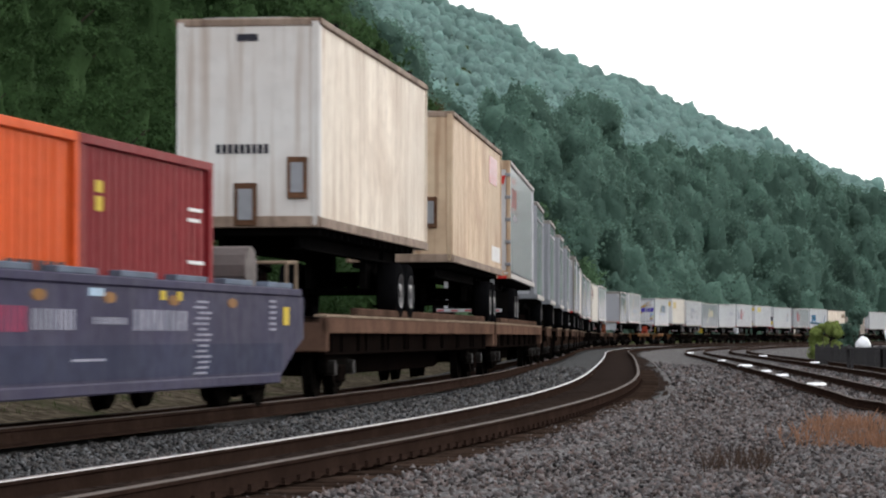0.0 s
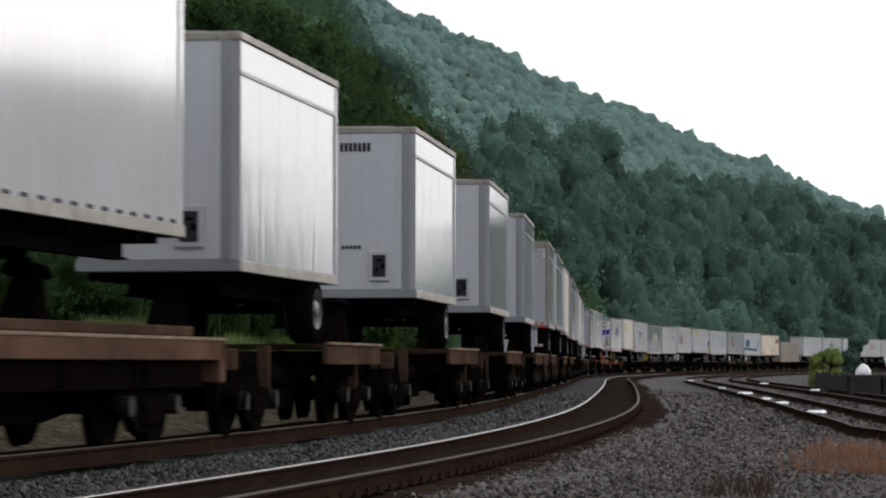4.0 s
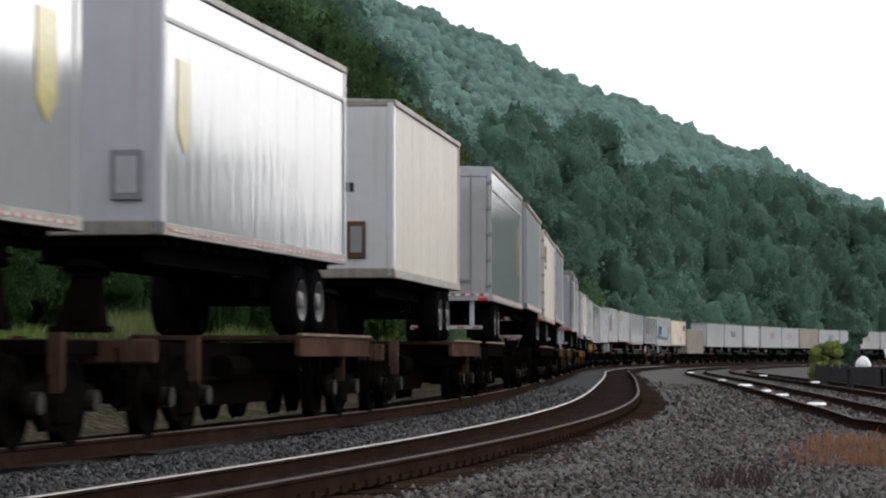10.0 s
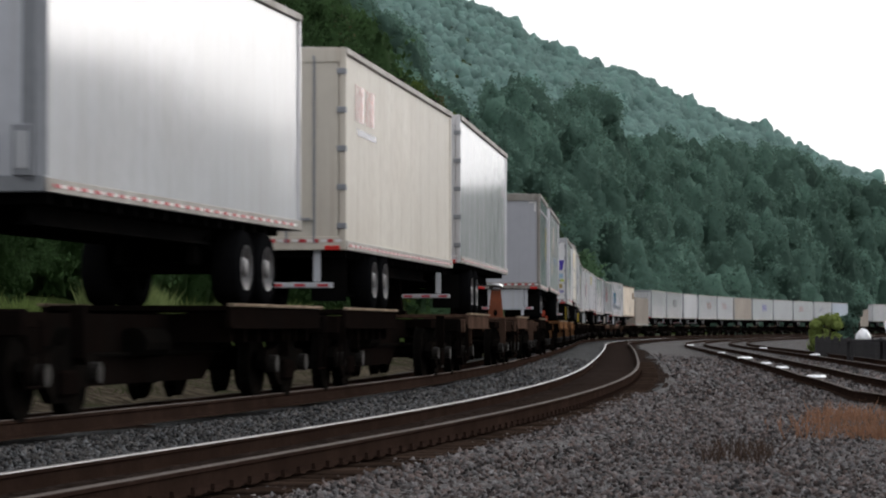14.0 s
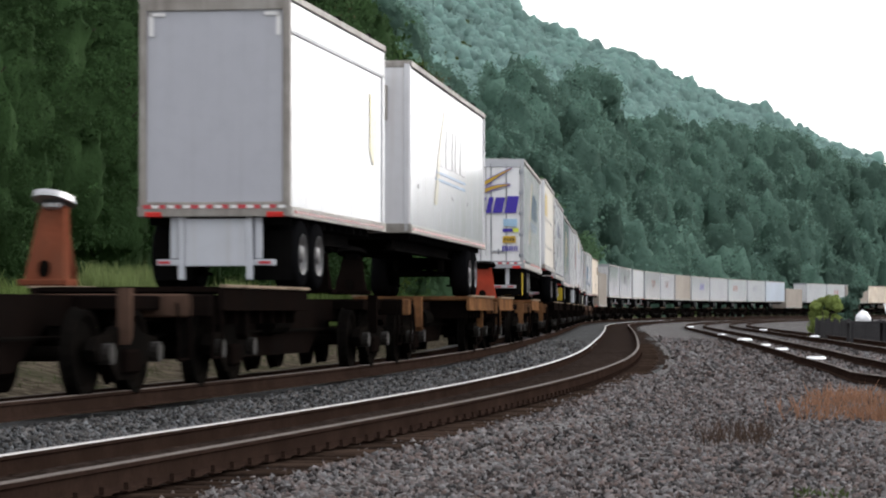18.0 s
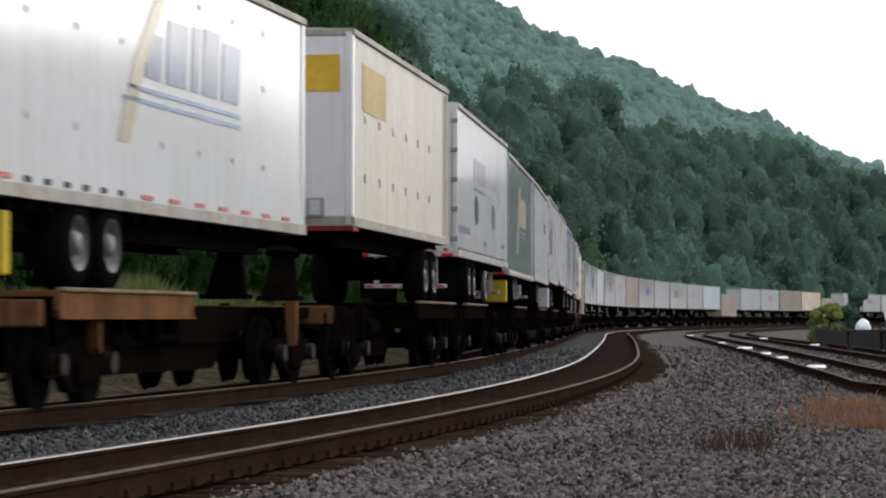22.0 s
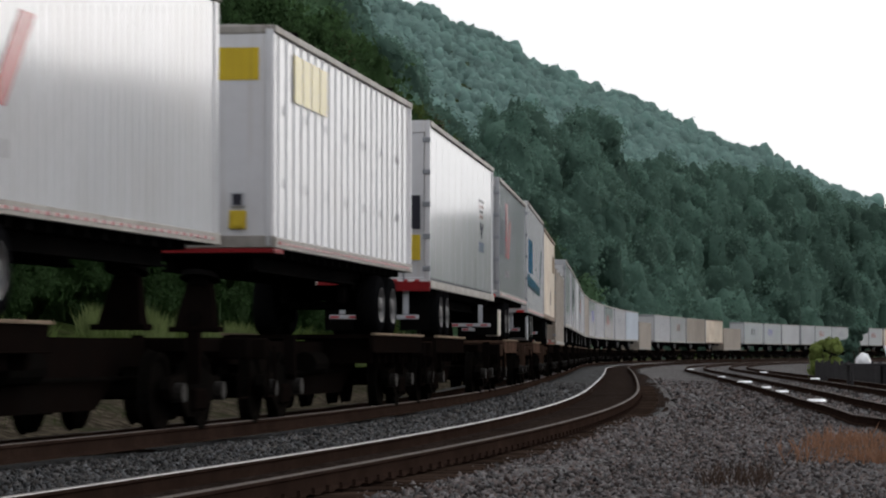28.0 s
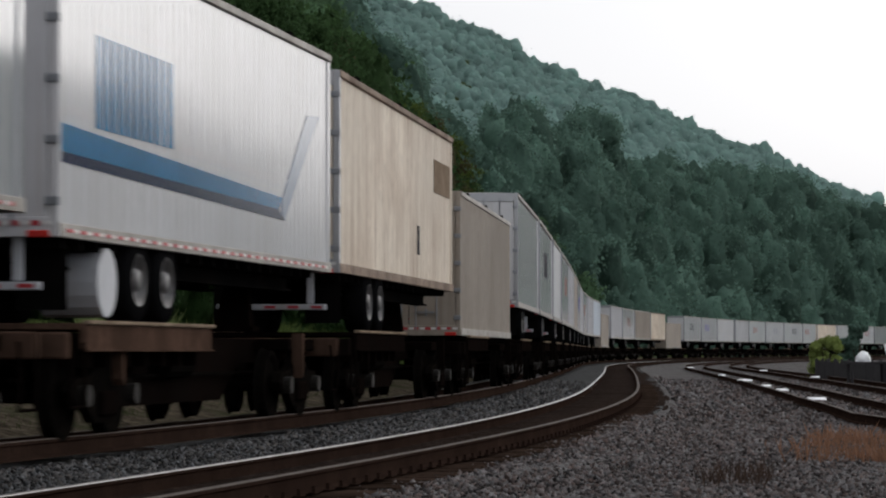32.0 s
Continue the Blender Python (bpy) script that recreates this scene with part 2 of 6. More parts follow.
M["rail_dull"] = material("dull_brown_rail_head", (0.085, 0.066, 0.056), 0.75, 0.0, 0.15, 6.0, spec=0.15)
M["rail_web"] = material("rusty_rail_web", (0.03, 0.0185, 0.014), 0.85, 0.0, 0.25, 5.0, bump=0.2, dirt=(0.018, 0.011, 0.009), dirt_amount=0.5, spec=0.0)
M["tie"] = material("weathered_timber_tie", (0.036, 0.024, 0.018), 0.9, 0, 0.35, 4.0, bump=0.4, bump_scale=25, rand=0.4, spec=0.0)
M["stone"] = material("ballast_stone", (0.134, 0.131, 0.132), 0.9, 0, 0.25, 20.0, island=0.8, spec=0.0, tint=(0.72, 0.56, 0.5))
M["bluestone"] = material("blue_grey_ballast_stone", (0.092, 0.096, 0.1), 0.9, 0, 0.25, 20.0, island=0.8, spec=0.0, tint=(0.85, 0.74, 0.66))
M["leaf"] = leaf_material("broadleaf_foliage", (0.048, 0.09, 0.034), 0.4, 0.35, 0.3, 5.0, 0.12)
M["leaf_yellow"] = leaf_material("yellowing_foliage", (0.085, 0.12, 0.03), 0.4, 0.3, 0.3, 5.0, 0.12)
M["leaf_brown"] = leaf_material("browning_foliage", (0.085, 0.075, 0.038), 0.4, 0.3, 0.3, 5.0, 0.12)
# distance haze is mixed into these three greens: paler and bluer farther off
M["leaf_mid"] = leaf_material("wood_edge_foliage_hazed", (0.095, 0.165, 0.088), 0.45, 0.38, 0.3, 1.6, 0.5)
M["leaf_far"] = leaf_material("distant_foliage_hazed", (0.12, 0.2, 0.158), 0.5, 0.38, 0.25, 1.3, 0.7)
M["leaf_hill"] = leaf_material("hillside_foliage_hazed", (0.32, 0.465, 0.425), 0.6, 0.14, 0.14, 0.7, 0.8)
M["bark"] = material("tree_bark", (0.07, 0.055, 0.045), 0.9, 0, 0.3, 4.0, bump=0.5, bump_scale=20, spec=0.02)
M["weed"] = leaf_material("roadside_weeds", (0.05, 0.074, 0.022))
M["dryweed"] = leaf_material("dry_russet_weeds", (0.22, 0.12, 0.075))
M["deadweed"] = leaf_material("dead_brown_stalks", (0.065, 0.045, 0.035))
M["brightweed"] = leaf_material("sunny_bank_weeds", (0.14, 0.19, 0.06))
M["paleweed"] = leaf_material("pale_bank_weeds", (0.2, 0.25, 0.1))
M["brightbush"] = leaf_material("yellow_green_bush_leaves", (0.24, 0.3, 0.09))
M["fence"] = material("weathered_grey_boards", (0.06, 0.058, 0.06), 0.85, 0, 0.3, 4.0, bump=0.3, spec=0.02)
M["tarp"] = material("white_plastic_sheet", (0.85, 0.86, 0.88), 0.4, 0, 0.05, 3.0)


def ground_material(name, base, spots, scale, relief):
    m = bpy.data.materials.new(name)
    m.use_nodes = True
    n, l = m.node_tree.nodes, m.node_tree.links
    p = n["Principled BSDF"]
    p.inputs["Roughness"].default_value = 0.9
    p.inputs["Specular IOR Level"].default_value = 0.0
    co = n.new("ShaderNodeTexCoord")
    v = n.new("ShaderNodeTexVoronoi")
    v.inputs["Scale"].default_value = scale
    l.new(co.outputs["Object"], v.inputs["Vector"])
    g = n.new("ShaderNodeTexNoise")
    g.inputs["Scale"].default_value, g.inputs["Detail"].default_value = 0.35, 6
    l.new(co.outputs["Object"], g.inputs["Vector"])
    hs = n.new("ShaderNodeSeparateColor")
    l.new(v.outputs["Color"], hs.inputs[0])
    r = n.new("ShaderNodeValToRGB")
    r.color_ramp.elements[0].color = (*[c * 0.45 for c in base], 1)
    r.color_ramp.elements[1].color = (*[min(1, c * 1.6) for c in base], 1)
    l.new(hs.outputs[0], r.inputs[0])
    x = n.new("ShaderNodeMix")
    x.data_type = "RGBA"
    k = n.new("ShaderNodeMapRange")
    k.inputs["From Min"].default_value, k.inputs["From Max"].default_value = 0.52, 0.7
    l.new(g.outputs["Fac"], k.inputs["Value"])
    l.new(k.outputs[0], x.inputs[0])
    l.new(r.outputs[0], x.inputs[6])
    x.inputs[7].default_value = (*spots, 1)
    l.new(x.outputs[2], p.inputs["Base Color"])
    b = n.new("ShaderNodeBump")
    b.inputs["Strength"].default_value, b.inputs["Distance"].default_value = 0.9, relief
    l.new(v.outputs["Distance"], b.inputs["Height"])
    l.new(b.outputs[0], p.inputs["Normal"])
    return m


M["ballast"] = ground_material("crushed_stone_ballast", (0.08, 0.081, 0.081), (0.06, 0.057, 0.054), 17.0, 0.035)
M["gravel"] = ground_material("yard_gravel_and_cinders", (0.122, 0.117, 0.115), (0.085, 0.073, 0.066), 16.0, 0.035)
M["dirtbed"] = ground_material("oily_brown_track_bed", (0.026, 0.019, 0.016), (0.018, 0.013, 0.011), 14.0, 0.02)
M["verge"] = ground_material("dry_verge_dirt_and_grass", (0.075, 0.062, 0.045), (0.04, 0.045, 0.024), 6.0, 0.05)
M["grass"] = ground_material("rough_grass_bank", (0.04, 0.055, 0.018), (0.06, 0.065, 0.03), 5.0, 0.05)


# ---------- mesh helpers ----------
def link_mesh(name, bm, mat, parent=None, label="", smooth=False):
    me = bpy.data.meshes.new(name)
    bm.to_mesh(me)
    bm.free()
    for mm in (mat if isinstance(mat, (list, tuple)) else [mat]):
        me.materials.append(mm)
    if smooth:
        me.shade_smooth()
    ob = new(name, me)
    if parent is not None:
        ob.parent = parent
    if label:
        ob["label"] = label
    return ob


def part(name, bm, mat, parent, label="", smooth=False):
    return link_mesh(name, bm, mat, parent, label, smooth)


def twin(ob, x=0, y=0, z=0, rz=0, parent=None):
    """Another object on the same mesh, moved."""
    o = ob.copy()
    scene.collection.objects.link(o)
    o.location = (ob.location.x + x, ob.location.y + y, ob.location.z + z)
    o.rotation_euler = (0, 0, radians(rz))
    if parent is not None:
        o.parent = parent
    return o


def empty(name, label="", category="", group="", kind=""):
    e = new(name)
    e.empty_display_size = 0.3
    return tagged(e, label, category, group, kind)


def box(bm, x0, x1, y0, y1, z0, z1, bevel=0.0):
    r = bmesh.ops.create_cube(bm, size=1, matrix=Matrix.LocRotScale(((x0 + x1) / 2, (y0 + y1) / 2, (z0 + z1) / 2), None,
                                                                    (abs(x1 - x0), abs(y1 - y0), abs(z1 - z0))))
    if bevel:
        es = list({e for v in r["verts"] for e in v.link_edges})
        bmesh.ops.bevel(bm, geom=es, offset=bevel, segments=1, affect="EDGES")
    return bm


def boxes(*rows, bevel=0.0):
    bm = bmesh.new()
    for r in rows:
        box(bm, *r, bevel=bevel)
    return bm


def tube(bm, p, q, r, seg=8, r2=None):
    p, q = Vector(p), Vector(q)
    d = q - p
    m = Matrix.Translation((p + q) / 2) @ d.to_track_quat("Z", "Y").to_matrix().to_4x4()
    bmesh.ops.create_cone(bm, cap_ends=True, segments=seg, radius1=r, radius2=r if r2 is None else r2, depth=d.length, matrix=m)
    return bm


def tubes(*rows, seg=8):
    bm = bmesh.new()
    for r in rows:
        tube(bm, *r, seg=seg)
    return bm


def bent(points, r, seg=5):
    """One bar bent along a run of points."""
    bm = bmesh.new()
    pts = [Vector(p) for p in points]
    rings = []
    for i, p in enumerate(pts):
        d = (pts[min(i + 1, len(pts) - 1)] - pts[max(i - 1, 0)]).normalized()
        q = d.to_track_quat("Z", "Y")
        rings.append([bm.verts.new(p + q @ Vector((r * math.cos(6.2832 * k / seg), r * math.sin(6.2832 * k / seg), 0))) for k in range(seg)])
    for a, b in zip(rings, rings[1:]):
        for k in range(seg):
            bm.faces.new((a[k], a[(k + 1) % seg], b[(k + 1) % seg], b[k]))
    bm.faces.new(rings[0][::-1])
    bm.faces.new(rings[-1])
    return bm


def prism(points, x0, x1):
    """A side outline in y, z, thick from x0 to x1."""
    bm = bmesh.new()
    a = [bm.verts.new((x0, y, z)) for y, z in points]
    b = [bm.verts.new((x1, y, z)) for y, z in points]
    bm.faces.new(a)
    bm.faces.new(b[::-1])
    k = len(points)
    for i in range(k):
        bm.faces.new((a[i], b[i], b[(i + 1) % k], a[(i + 1) % k]))
    bmesh.ops.recalc_face_normals(bm, faces=bm.faces)
    return bm


def raw(name, verts, faces, mat, parent=None, label="", smooth=False):
    me = bpy.data.meshes.new(name)
    me.from_pydata(verts, [], faces)
    me.materials.append(mat)
    if smooth:
        me.shade_smooth()
    ob = new(name, me)
    if parent is not None:
        ob.parent = parent
    if label:
        ob["label"] = label
    return ob


def quads_mesh(name, V, mat, k=4):
    """A mesh of loose k-cornered faces from an array n x k x 3."""
    n = len(V)
    me = bpy.data.meshes.new(name)
    me.vertices.add(n * k)
    me.vertices.foreach_set("co", np.asarray(V, dtype=np.float32).reshape(-1))
    me.loops.add(n * k)
    me.loops.foreach_set("vertex_index", np.arange(n * k, dtype=np.int32))
    me.polygons.add(n)
    me.polygons.foreach_set("loop_start", np.arange(0, n * k, k, dtype=np.int32))
    me.update(calc_edges=True)
    me.materials.append(mat)
    return me


# ---------- the line of the railway ----------
# heading to the right of the line of sight (radians) along the far track
KNOTS = [(-700, .235), (-120, .235), (-60, .215), (-35, .185), (-26, .157), (-16, .127), (-6, .104), (4, .086), (14, .074), (25, .067), (60, .064),
         (120, .0575), (150, .080), (180, .108), (240, .180), (300, .25), (340, .30), (400, .35), (520, .50), (1300, 1.2)]
_W = np.arange(-700, 1300.01, 0.5)
_H = np.interp(_W, [k[0] for k in KNOTS], [k[1] for k in KNOTS])
_mid = (_H[1:] + _H[:-1]) / 2
_X = np.concatenate([[0], np.cumsum(np.sin(_mid) * 0.5)])
_Y = np.concatenate([[0], np.cumsum(np.cos(_mid) * 0.5)])
_i = int(np.argmin(abs(_W - 4)))
_X += 0.404 - _X[_i]
_Y += 66.488 - _Y[_i]


def line(w, o=0.0):
    """The point at w metres along the far track and o metres to its right, and the heading there."""
    h = np.interp(w, _W, _H)
    return np.interp(w, _W, _X) + o * np.cos(h), np.interp(w, _W, _Y) - o * np.sin(h), h


RAIL_A, RAIL_B, RAIL_Y = 0.14, 0.0, -0.12     # rail tops: train's track, near track, yard
CANT_A, CANT_B = 0.05, 0.034     # the outer rails of the curve lie higher, the inner lower
B_OFF = 3.3
YARD = (8.9, 12.4)
SPEED = 12.7
MOVERS = []


def ride(ob, u0, u1, z):
    MOVERS.append((ob, u0, u1, z))


def train_pose(u0, u1, z, t):
    xa, ya, _ = line(u0 - SPEED * t)
    xb, yb, _ = line(u1 - SPEED * t)
    return pose((xa + xb) / 2, (ya + yb) / 2, z, 0, 0, -math.degrees(math.atan2(xb - xa, yb - ya)))


# ---------- ground ----------
def height(o, w):
    """Ground height across the line: wooded bank, two ballasted tracks, gravel yard."""
    z = np.interp(o, [-400, -60, -26, -14, -9, -5.5, -3.2, -2.0, 0.8, 1.3, 1.8, 2.45, 2.7, 4.2, 4.8, 5.2, 5.8, 7.5, 60, 900],
                  [14, 9, 5.0, 2.4, 1.3, 0.25, -0.16, -0.13, -0.075, -0.08, -0.145, -0.21, -0.27, -0.25, -0.21, -0.25, -0.34, -0.36, -0.4, -0.4])
    return z


def sweep(name, offs, w0, w1, step, zf, mat, label, uneven=0.0):
    ws = np.arange(w0, w1 + step / 2, step)
    V, F = [], []
    rng = np.random.RandomState(5)
    for w in ws:
        for o in offs:
            x, y, _ = line(w, o)
            V.append((float(x), float(y), float(zf(o, w)) + uneven * float(rng.randn())))
    k = len(offs)
    for i in range(len(ws) - 1):
        for j in range(k - 1):
            a = i * k + j
            F.append((a, a + 1, a + k + 1, a + k))
    ob = raw(name, V, F, mat, smooth=True)
    tagged(ob, label, name.split("_")[0], kind="structure")
    return ob


ground = sweep("ground", [-400, -250, -120, -60, -40, -26, -20, -14, -11, -9, -7, -5.5], -500, 760, 6, height, M["grass"],
               "rough green grass bank rising under the woods", 0.08)
ballast_far = sweep("ballast", [-2.2, -1.6, 0, 0.8, 1.3, 1.8, 2.45, 2.7, 3.3, 4.2, 4.8], -500, 760, 2, height, M["ballast"],
                    "grey crushed stone ballast under two tracks", 0.01)
verge = sweep("verge_ground", [-5.5, -4.6, -4, -3.2, -2.7, -2.2], -500, 760, 2, height, M["verge"], "dry dirt and thin grass beyond the tracks", 0.03)
yard = sweep("yard_ground", [4.8, 5.2, 5.8, 6.5, 7.5, 9, 11, 14, 18, 25, 40, 80, 160, 400, 900], -500, 760, 5, height, M["gravel"],
             "grey gravel and cinder yard beside the tracks", 0.015)


def bed(name, o0, o1, z, w0, w1, label):
    ob = sweep(name, [o0 - .25, o0, (o0 + o1) / 2, o1, o1 + .25], w0, w1, 2, lambda o, w: z if o0 <= o <= o1 else z - .09, M["dirtbed"], label, 0.006)
    return ob


bed("near_bed", B_OFF - .62, B_OFF + .6, -0.176, -490, 500, "oily brown bed between the near rails")
bed("near_shoulder", B_OFF + .7, B_OFF + 1.55, -0.212, -490, 500, "oily brown bed of the near track")
bed("train_bed", -1.5, 0.62, -0.105, -490, 500, "oily brown bed of the train's track")


def spread(w):
    """How far the yard tracks fan out as they come nearer."""
    return float(np.interp(w, [-60, -40, -22, -8, 10], [8.1, 4.9, 2.2, .4, 0]))


def rail_line(name, off, top, w0, w1, step, label, fan=False, head_mat="rail_dull"):
    """A rail swept along the line: foot, web and a worn bright head."""
    e = empty(name, label, "rail", "rails", "structure")
    prof = [(-.075, -.186), (.075, -.186), (.07, -.172), (.014, -.155), (.011, -.05), (.036, -.038), (.037, -.008)]
    prof += [(-.037, -.008), (-.036, -.038), (-.011, -.05), (-.014, -.155), (-.07, -.172)]
    head = [(-.037, -.008), (.037, -.008), (.03, 0), (-.03, 0)]
    ws = np.concatenate([np.arange(w0, 100, step), np.arange(100, w1, step * 3)])
    for nm, pr, mt, lab in (("rail_web", prof, M["rail_web"], "rusty brown rail web"), ("rail_head", head, M[head_mat], "shiny worn rail head" if head_mat == "rail_top" else "dull brown-grey rail head")):
        V, F, k = [], [], len(pr)
        for w in ws:
            x, y, h = line(w, off + (spread(w) if fan else 0))
            for a, z in pr:
                V.append((float(x + a * np.cos(h)), float(y - a * np.sin(h)), top + z))
        for i in range(len(ws) - 1):
            for j in range(k):
                a, b = i * k + j, i * k + (j + 1) % k
                F.append((a, b, b + k, a + k))
        raw(nm, V, F, mt, e, lab)
    return e


for off, top, hm in ((-.75, RAIL_A - CANT_A, "rail_dull"), (.75, RAIL_A + CANT_A, "rail_dull"), (B_OFF - .75, RAIL_B - CANT_B, "rail_top"), (B_OFF + .75, RAIL_B + .6 * CANT_B, "rail_dull")):
    rail_line("rail", off, top, -490, 640, 1.5, "worn steel running rail spiked to timber ties", head_mat=hm)
for yo in YARD:
    for s in (-.72, .72):
        rail_line("rail", yo + s, RAIL_Y, -58, 420, 2, "rusty yard rail lying in gravel", True)


# ---------- trailers ----------
HW = 1.02          # half width of a trailer box
DECK = 1.33        # deck height above datum
BOX0, BOX1 = 0.84, 3.77   # underside and roof of the box above the deck
_cache = {}


def cached(key, make):
    """One mesh for all alike parts."""
    if key not in _cache:
        ob = make()
        _cache[key] = ob.data
        bpy.data.objects.remove(ob)
    return _cache[key]


def put(name, key, make, mat, parent, loc=(0, 0, 0), label="", rz=0.0, smooth=False):
    me = cached(key, lambda: link_mesh(name, make(), mat, smooth=smooth))
    ob = new(name, me)
    ob.parent = parent
    ob.location = loc
    if rz:
        ob.rotation_euler = (0, 0, radians(rz))
    if label:
        ob["label"] = label
    return ob


def side_mesh(L, z0, z1, style):
    """A box side as an upright sheet with its ribs, corrugation or seams; the outside faces +x."""
    ys = [(0.0, 0.0)]
    if style == "corrugated":
        p, y = 0.26, 0.08
        while y + p < L - 0.05:
            ys += [(y, 0), (y + 0.03, 0.022), (y + 0.15, 0.022), (y + 0.18, 0)]
            y += p
    elif style == "fluted":
        p, y = 0.26, 0.1
        while y + p < L - 0.05:
            ys += [(y, 0), (y + 0.02, 0.006), (y + 0.09, 0.006), (y + 0.11, 0)]
            y += p
    elif style == "posts":
        p, y = 0.52, 0.3
        while y + 0.1 < L - 0.1:
            ys += [(y, 0), (y + 0.012, 0.018), (y + 0.07, 0.018), (y + 0.082, 0)]
            y += p
    else:
        p, y = 1.18, 1.18
        while y < L - 0.3:
            ys += [(y - 0.02, 0), (y - 0.016, 0.002), (y + 0.016, 0.002), (y + 0.02, 0)]
            y += p
    ys.append((L, 0.0))
    bm = bmesh.new()
    a = [bm.verts.new((d, y, z0)) for y, d in ys]
    b = [bm.verts.new((d, y, z1)) for y, d in ys]
    for i in range(len(ys) - 1):
        bm.faces.new((a[i], a[i + 1], b[i + 1], b[i]))
    c = [bm.verts.new((-0.04, y, z)) for y, z in ((0, z0), (L, z0), (L, z1), (0, z1))]
    bm.faces.new((c[3], c[2], c[1], c[0]))
    bm.faces.new((a[0], b[0], c[3], c[0]))
    bm.faces.new((a[-1], c[1], c[2], b[-1]))
    return bm


def wheel_mesh(r, wd):
    """A tyre lying across x, with rounded shoulders and a hollow."""
    prof = [(r * .55, -wd / 2), (r * .93, -wd / 2), (r, -wd / 2 + .04), (r, wd / 2 - .04), (r * .93, wd / 2), (r * .55, wd / 2)]
    n = 20
    bm = bmesh.new()
    rings = []
    for i in range(n):
        a = 2 * math.pi * i / n
        rings.append([bm.verts.new((x, rr * math.cos(a), rr * math.sin(a))) for rr, x in prof])
    for i in range(n):
        for j in range(len(prof) - 1):
            bm.faces.new((rings[i][j], rings[(i + 1) % n][j], rings[(i + 1) % n][j + 1], rings[i][j + 1]))
    return bm


def rim_mesh(r, out):
    """A dished disc wheel with a hub, its face towards out (+1 or -1)."""
    prof = [(r * .6, .1), (r * .57, .1), (r * .5, .02), (r * .28, .01), (r * .24, .09), (r * .12, .1), (0.005, .1)]
    n = 16
    bm = bmesh.new()
    rings = []
    for i in range(n):
        a = 2 * math.pi * i / n
        rings.append([bm.verts.new((out * x, rr * math.cos(a), rr * math.sin(a))) for rr, x in prof])
    for i in range(n):
        for j in range(len(prof) - 1):
            f = (rings[i][j], rings[(i + 1) % n][j], rings[(i + 1) % n][j + 1], rings[i][j + 1])
            bm.faces.new(f if out < 0 else f[::-1])
    return bm


def road_axle(parent, y, single=False):
    """Two wheels or two pairs on an axle under a trailer."""
    r = 0.47
    put("axle", "axle", lambda: tubes(((-.85, 0, 0), (.85, 0, 0), .06)), M["under"], parent, (0, y, r))
    for x, s in ((-.82, -1), (.82, 1)):
        w = put("wheel", "tyre", lambda: wheel_mesh(0.47, 0.34), M["tyre"], parent, (x, y, r), "black rubber tyre", smooth=True)
        put("rim", ("rim", s), lambda s=s: rim_mesh(0.47, s), M["rim"], w, (s * .08, 0, 0), "silver dished wheel rim", smooth=True)


def bars(parent, name, mat, rows, x, label=""):
    """Thin plates lying on a side sheet at x: rows of y0, y1, z0, z1."""
    bm = bmesh.new()
    for y0, y1, z0, z1 in rows:
        box(bm, x - .004, x + .004, y0, y1, z0, z1)
    return tagged(part(name, bm, mat, parent, label), kind="stuff" if len(rows) > 1 else "")


def face_bars(parent, name, mat, rows, y, label=""):
    """Thin plates on an end wall at y: rows of x0, x1, z0, z1."""
    bm = bmesh.new()
    for x0, x1, z0, z1 in rows:
        box(bm, x0, x1, y - .004, y + .004, z0, z1)
    return tagged(part(name, bm, mat, parent, label), kind="stuff" if len(rows) > 1 else "")


def slant(parent, name, mat, polys, x, label=""):
    """Flat emblem shapes on a side at x: each a polygon of (y, z)."""
    bm = bmesh.new()
    for pg in polys:
        a = [bm.verts.new((x + .004, y, z)) for y, z in pg]
        b = [bm.verts.new((x - .004, y, z)) for y, z in pg]
        bm.faces.new(a)
        for i in range(len(pg)):
            j = (i + 1) % len(pg)
            bm.faces.new((a[i], b[i], b[j], a[j]))
    bmesh.ops.recalc_face_normals(bm, faces=bm.faces)
    return tagged(part(name, bm, mat, parent, label), kind="stuff" if len(polys) > 1 else "")


def face_slant(parent, name, mat, polys, y, label=""):
    """Flat emblem shapes on an end wall at y facing the front: each a polygon of (x, z)."""
    bm = bmesh.new()
    for pg in polys:
        a = [bm.verts.new((x, y - .004, z)) for x, z in pg]
        b = [bm.verts.new((x, y + .004, z)) for x, z in pg]
        bm.faces.new(a)
        for i in range(len(pg)):
            j = (i + 1) % len(pg)
            bm.faces.new((a[i], b[i], b[j], a[j]))
    bmesh.ops.recalc_face_normals(bm, faces=bm.faces)
    return tagged(part(name, bm, mat, parent, label), kind="stuff" if len(polys) > 1 else "")


def tape_rows(y0, y1, z, h, step, duty):
    out, y = [], y0
    while y < y1 - step * duty:
        out.append((y, y + step * duty, z, z + h))
        y += step
    return out


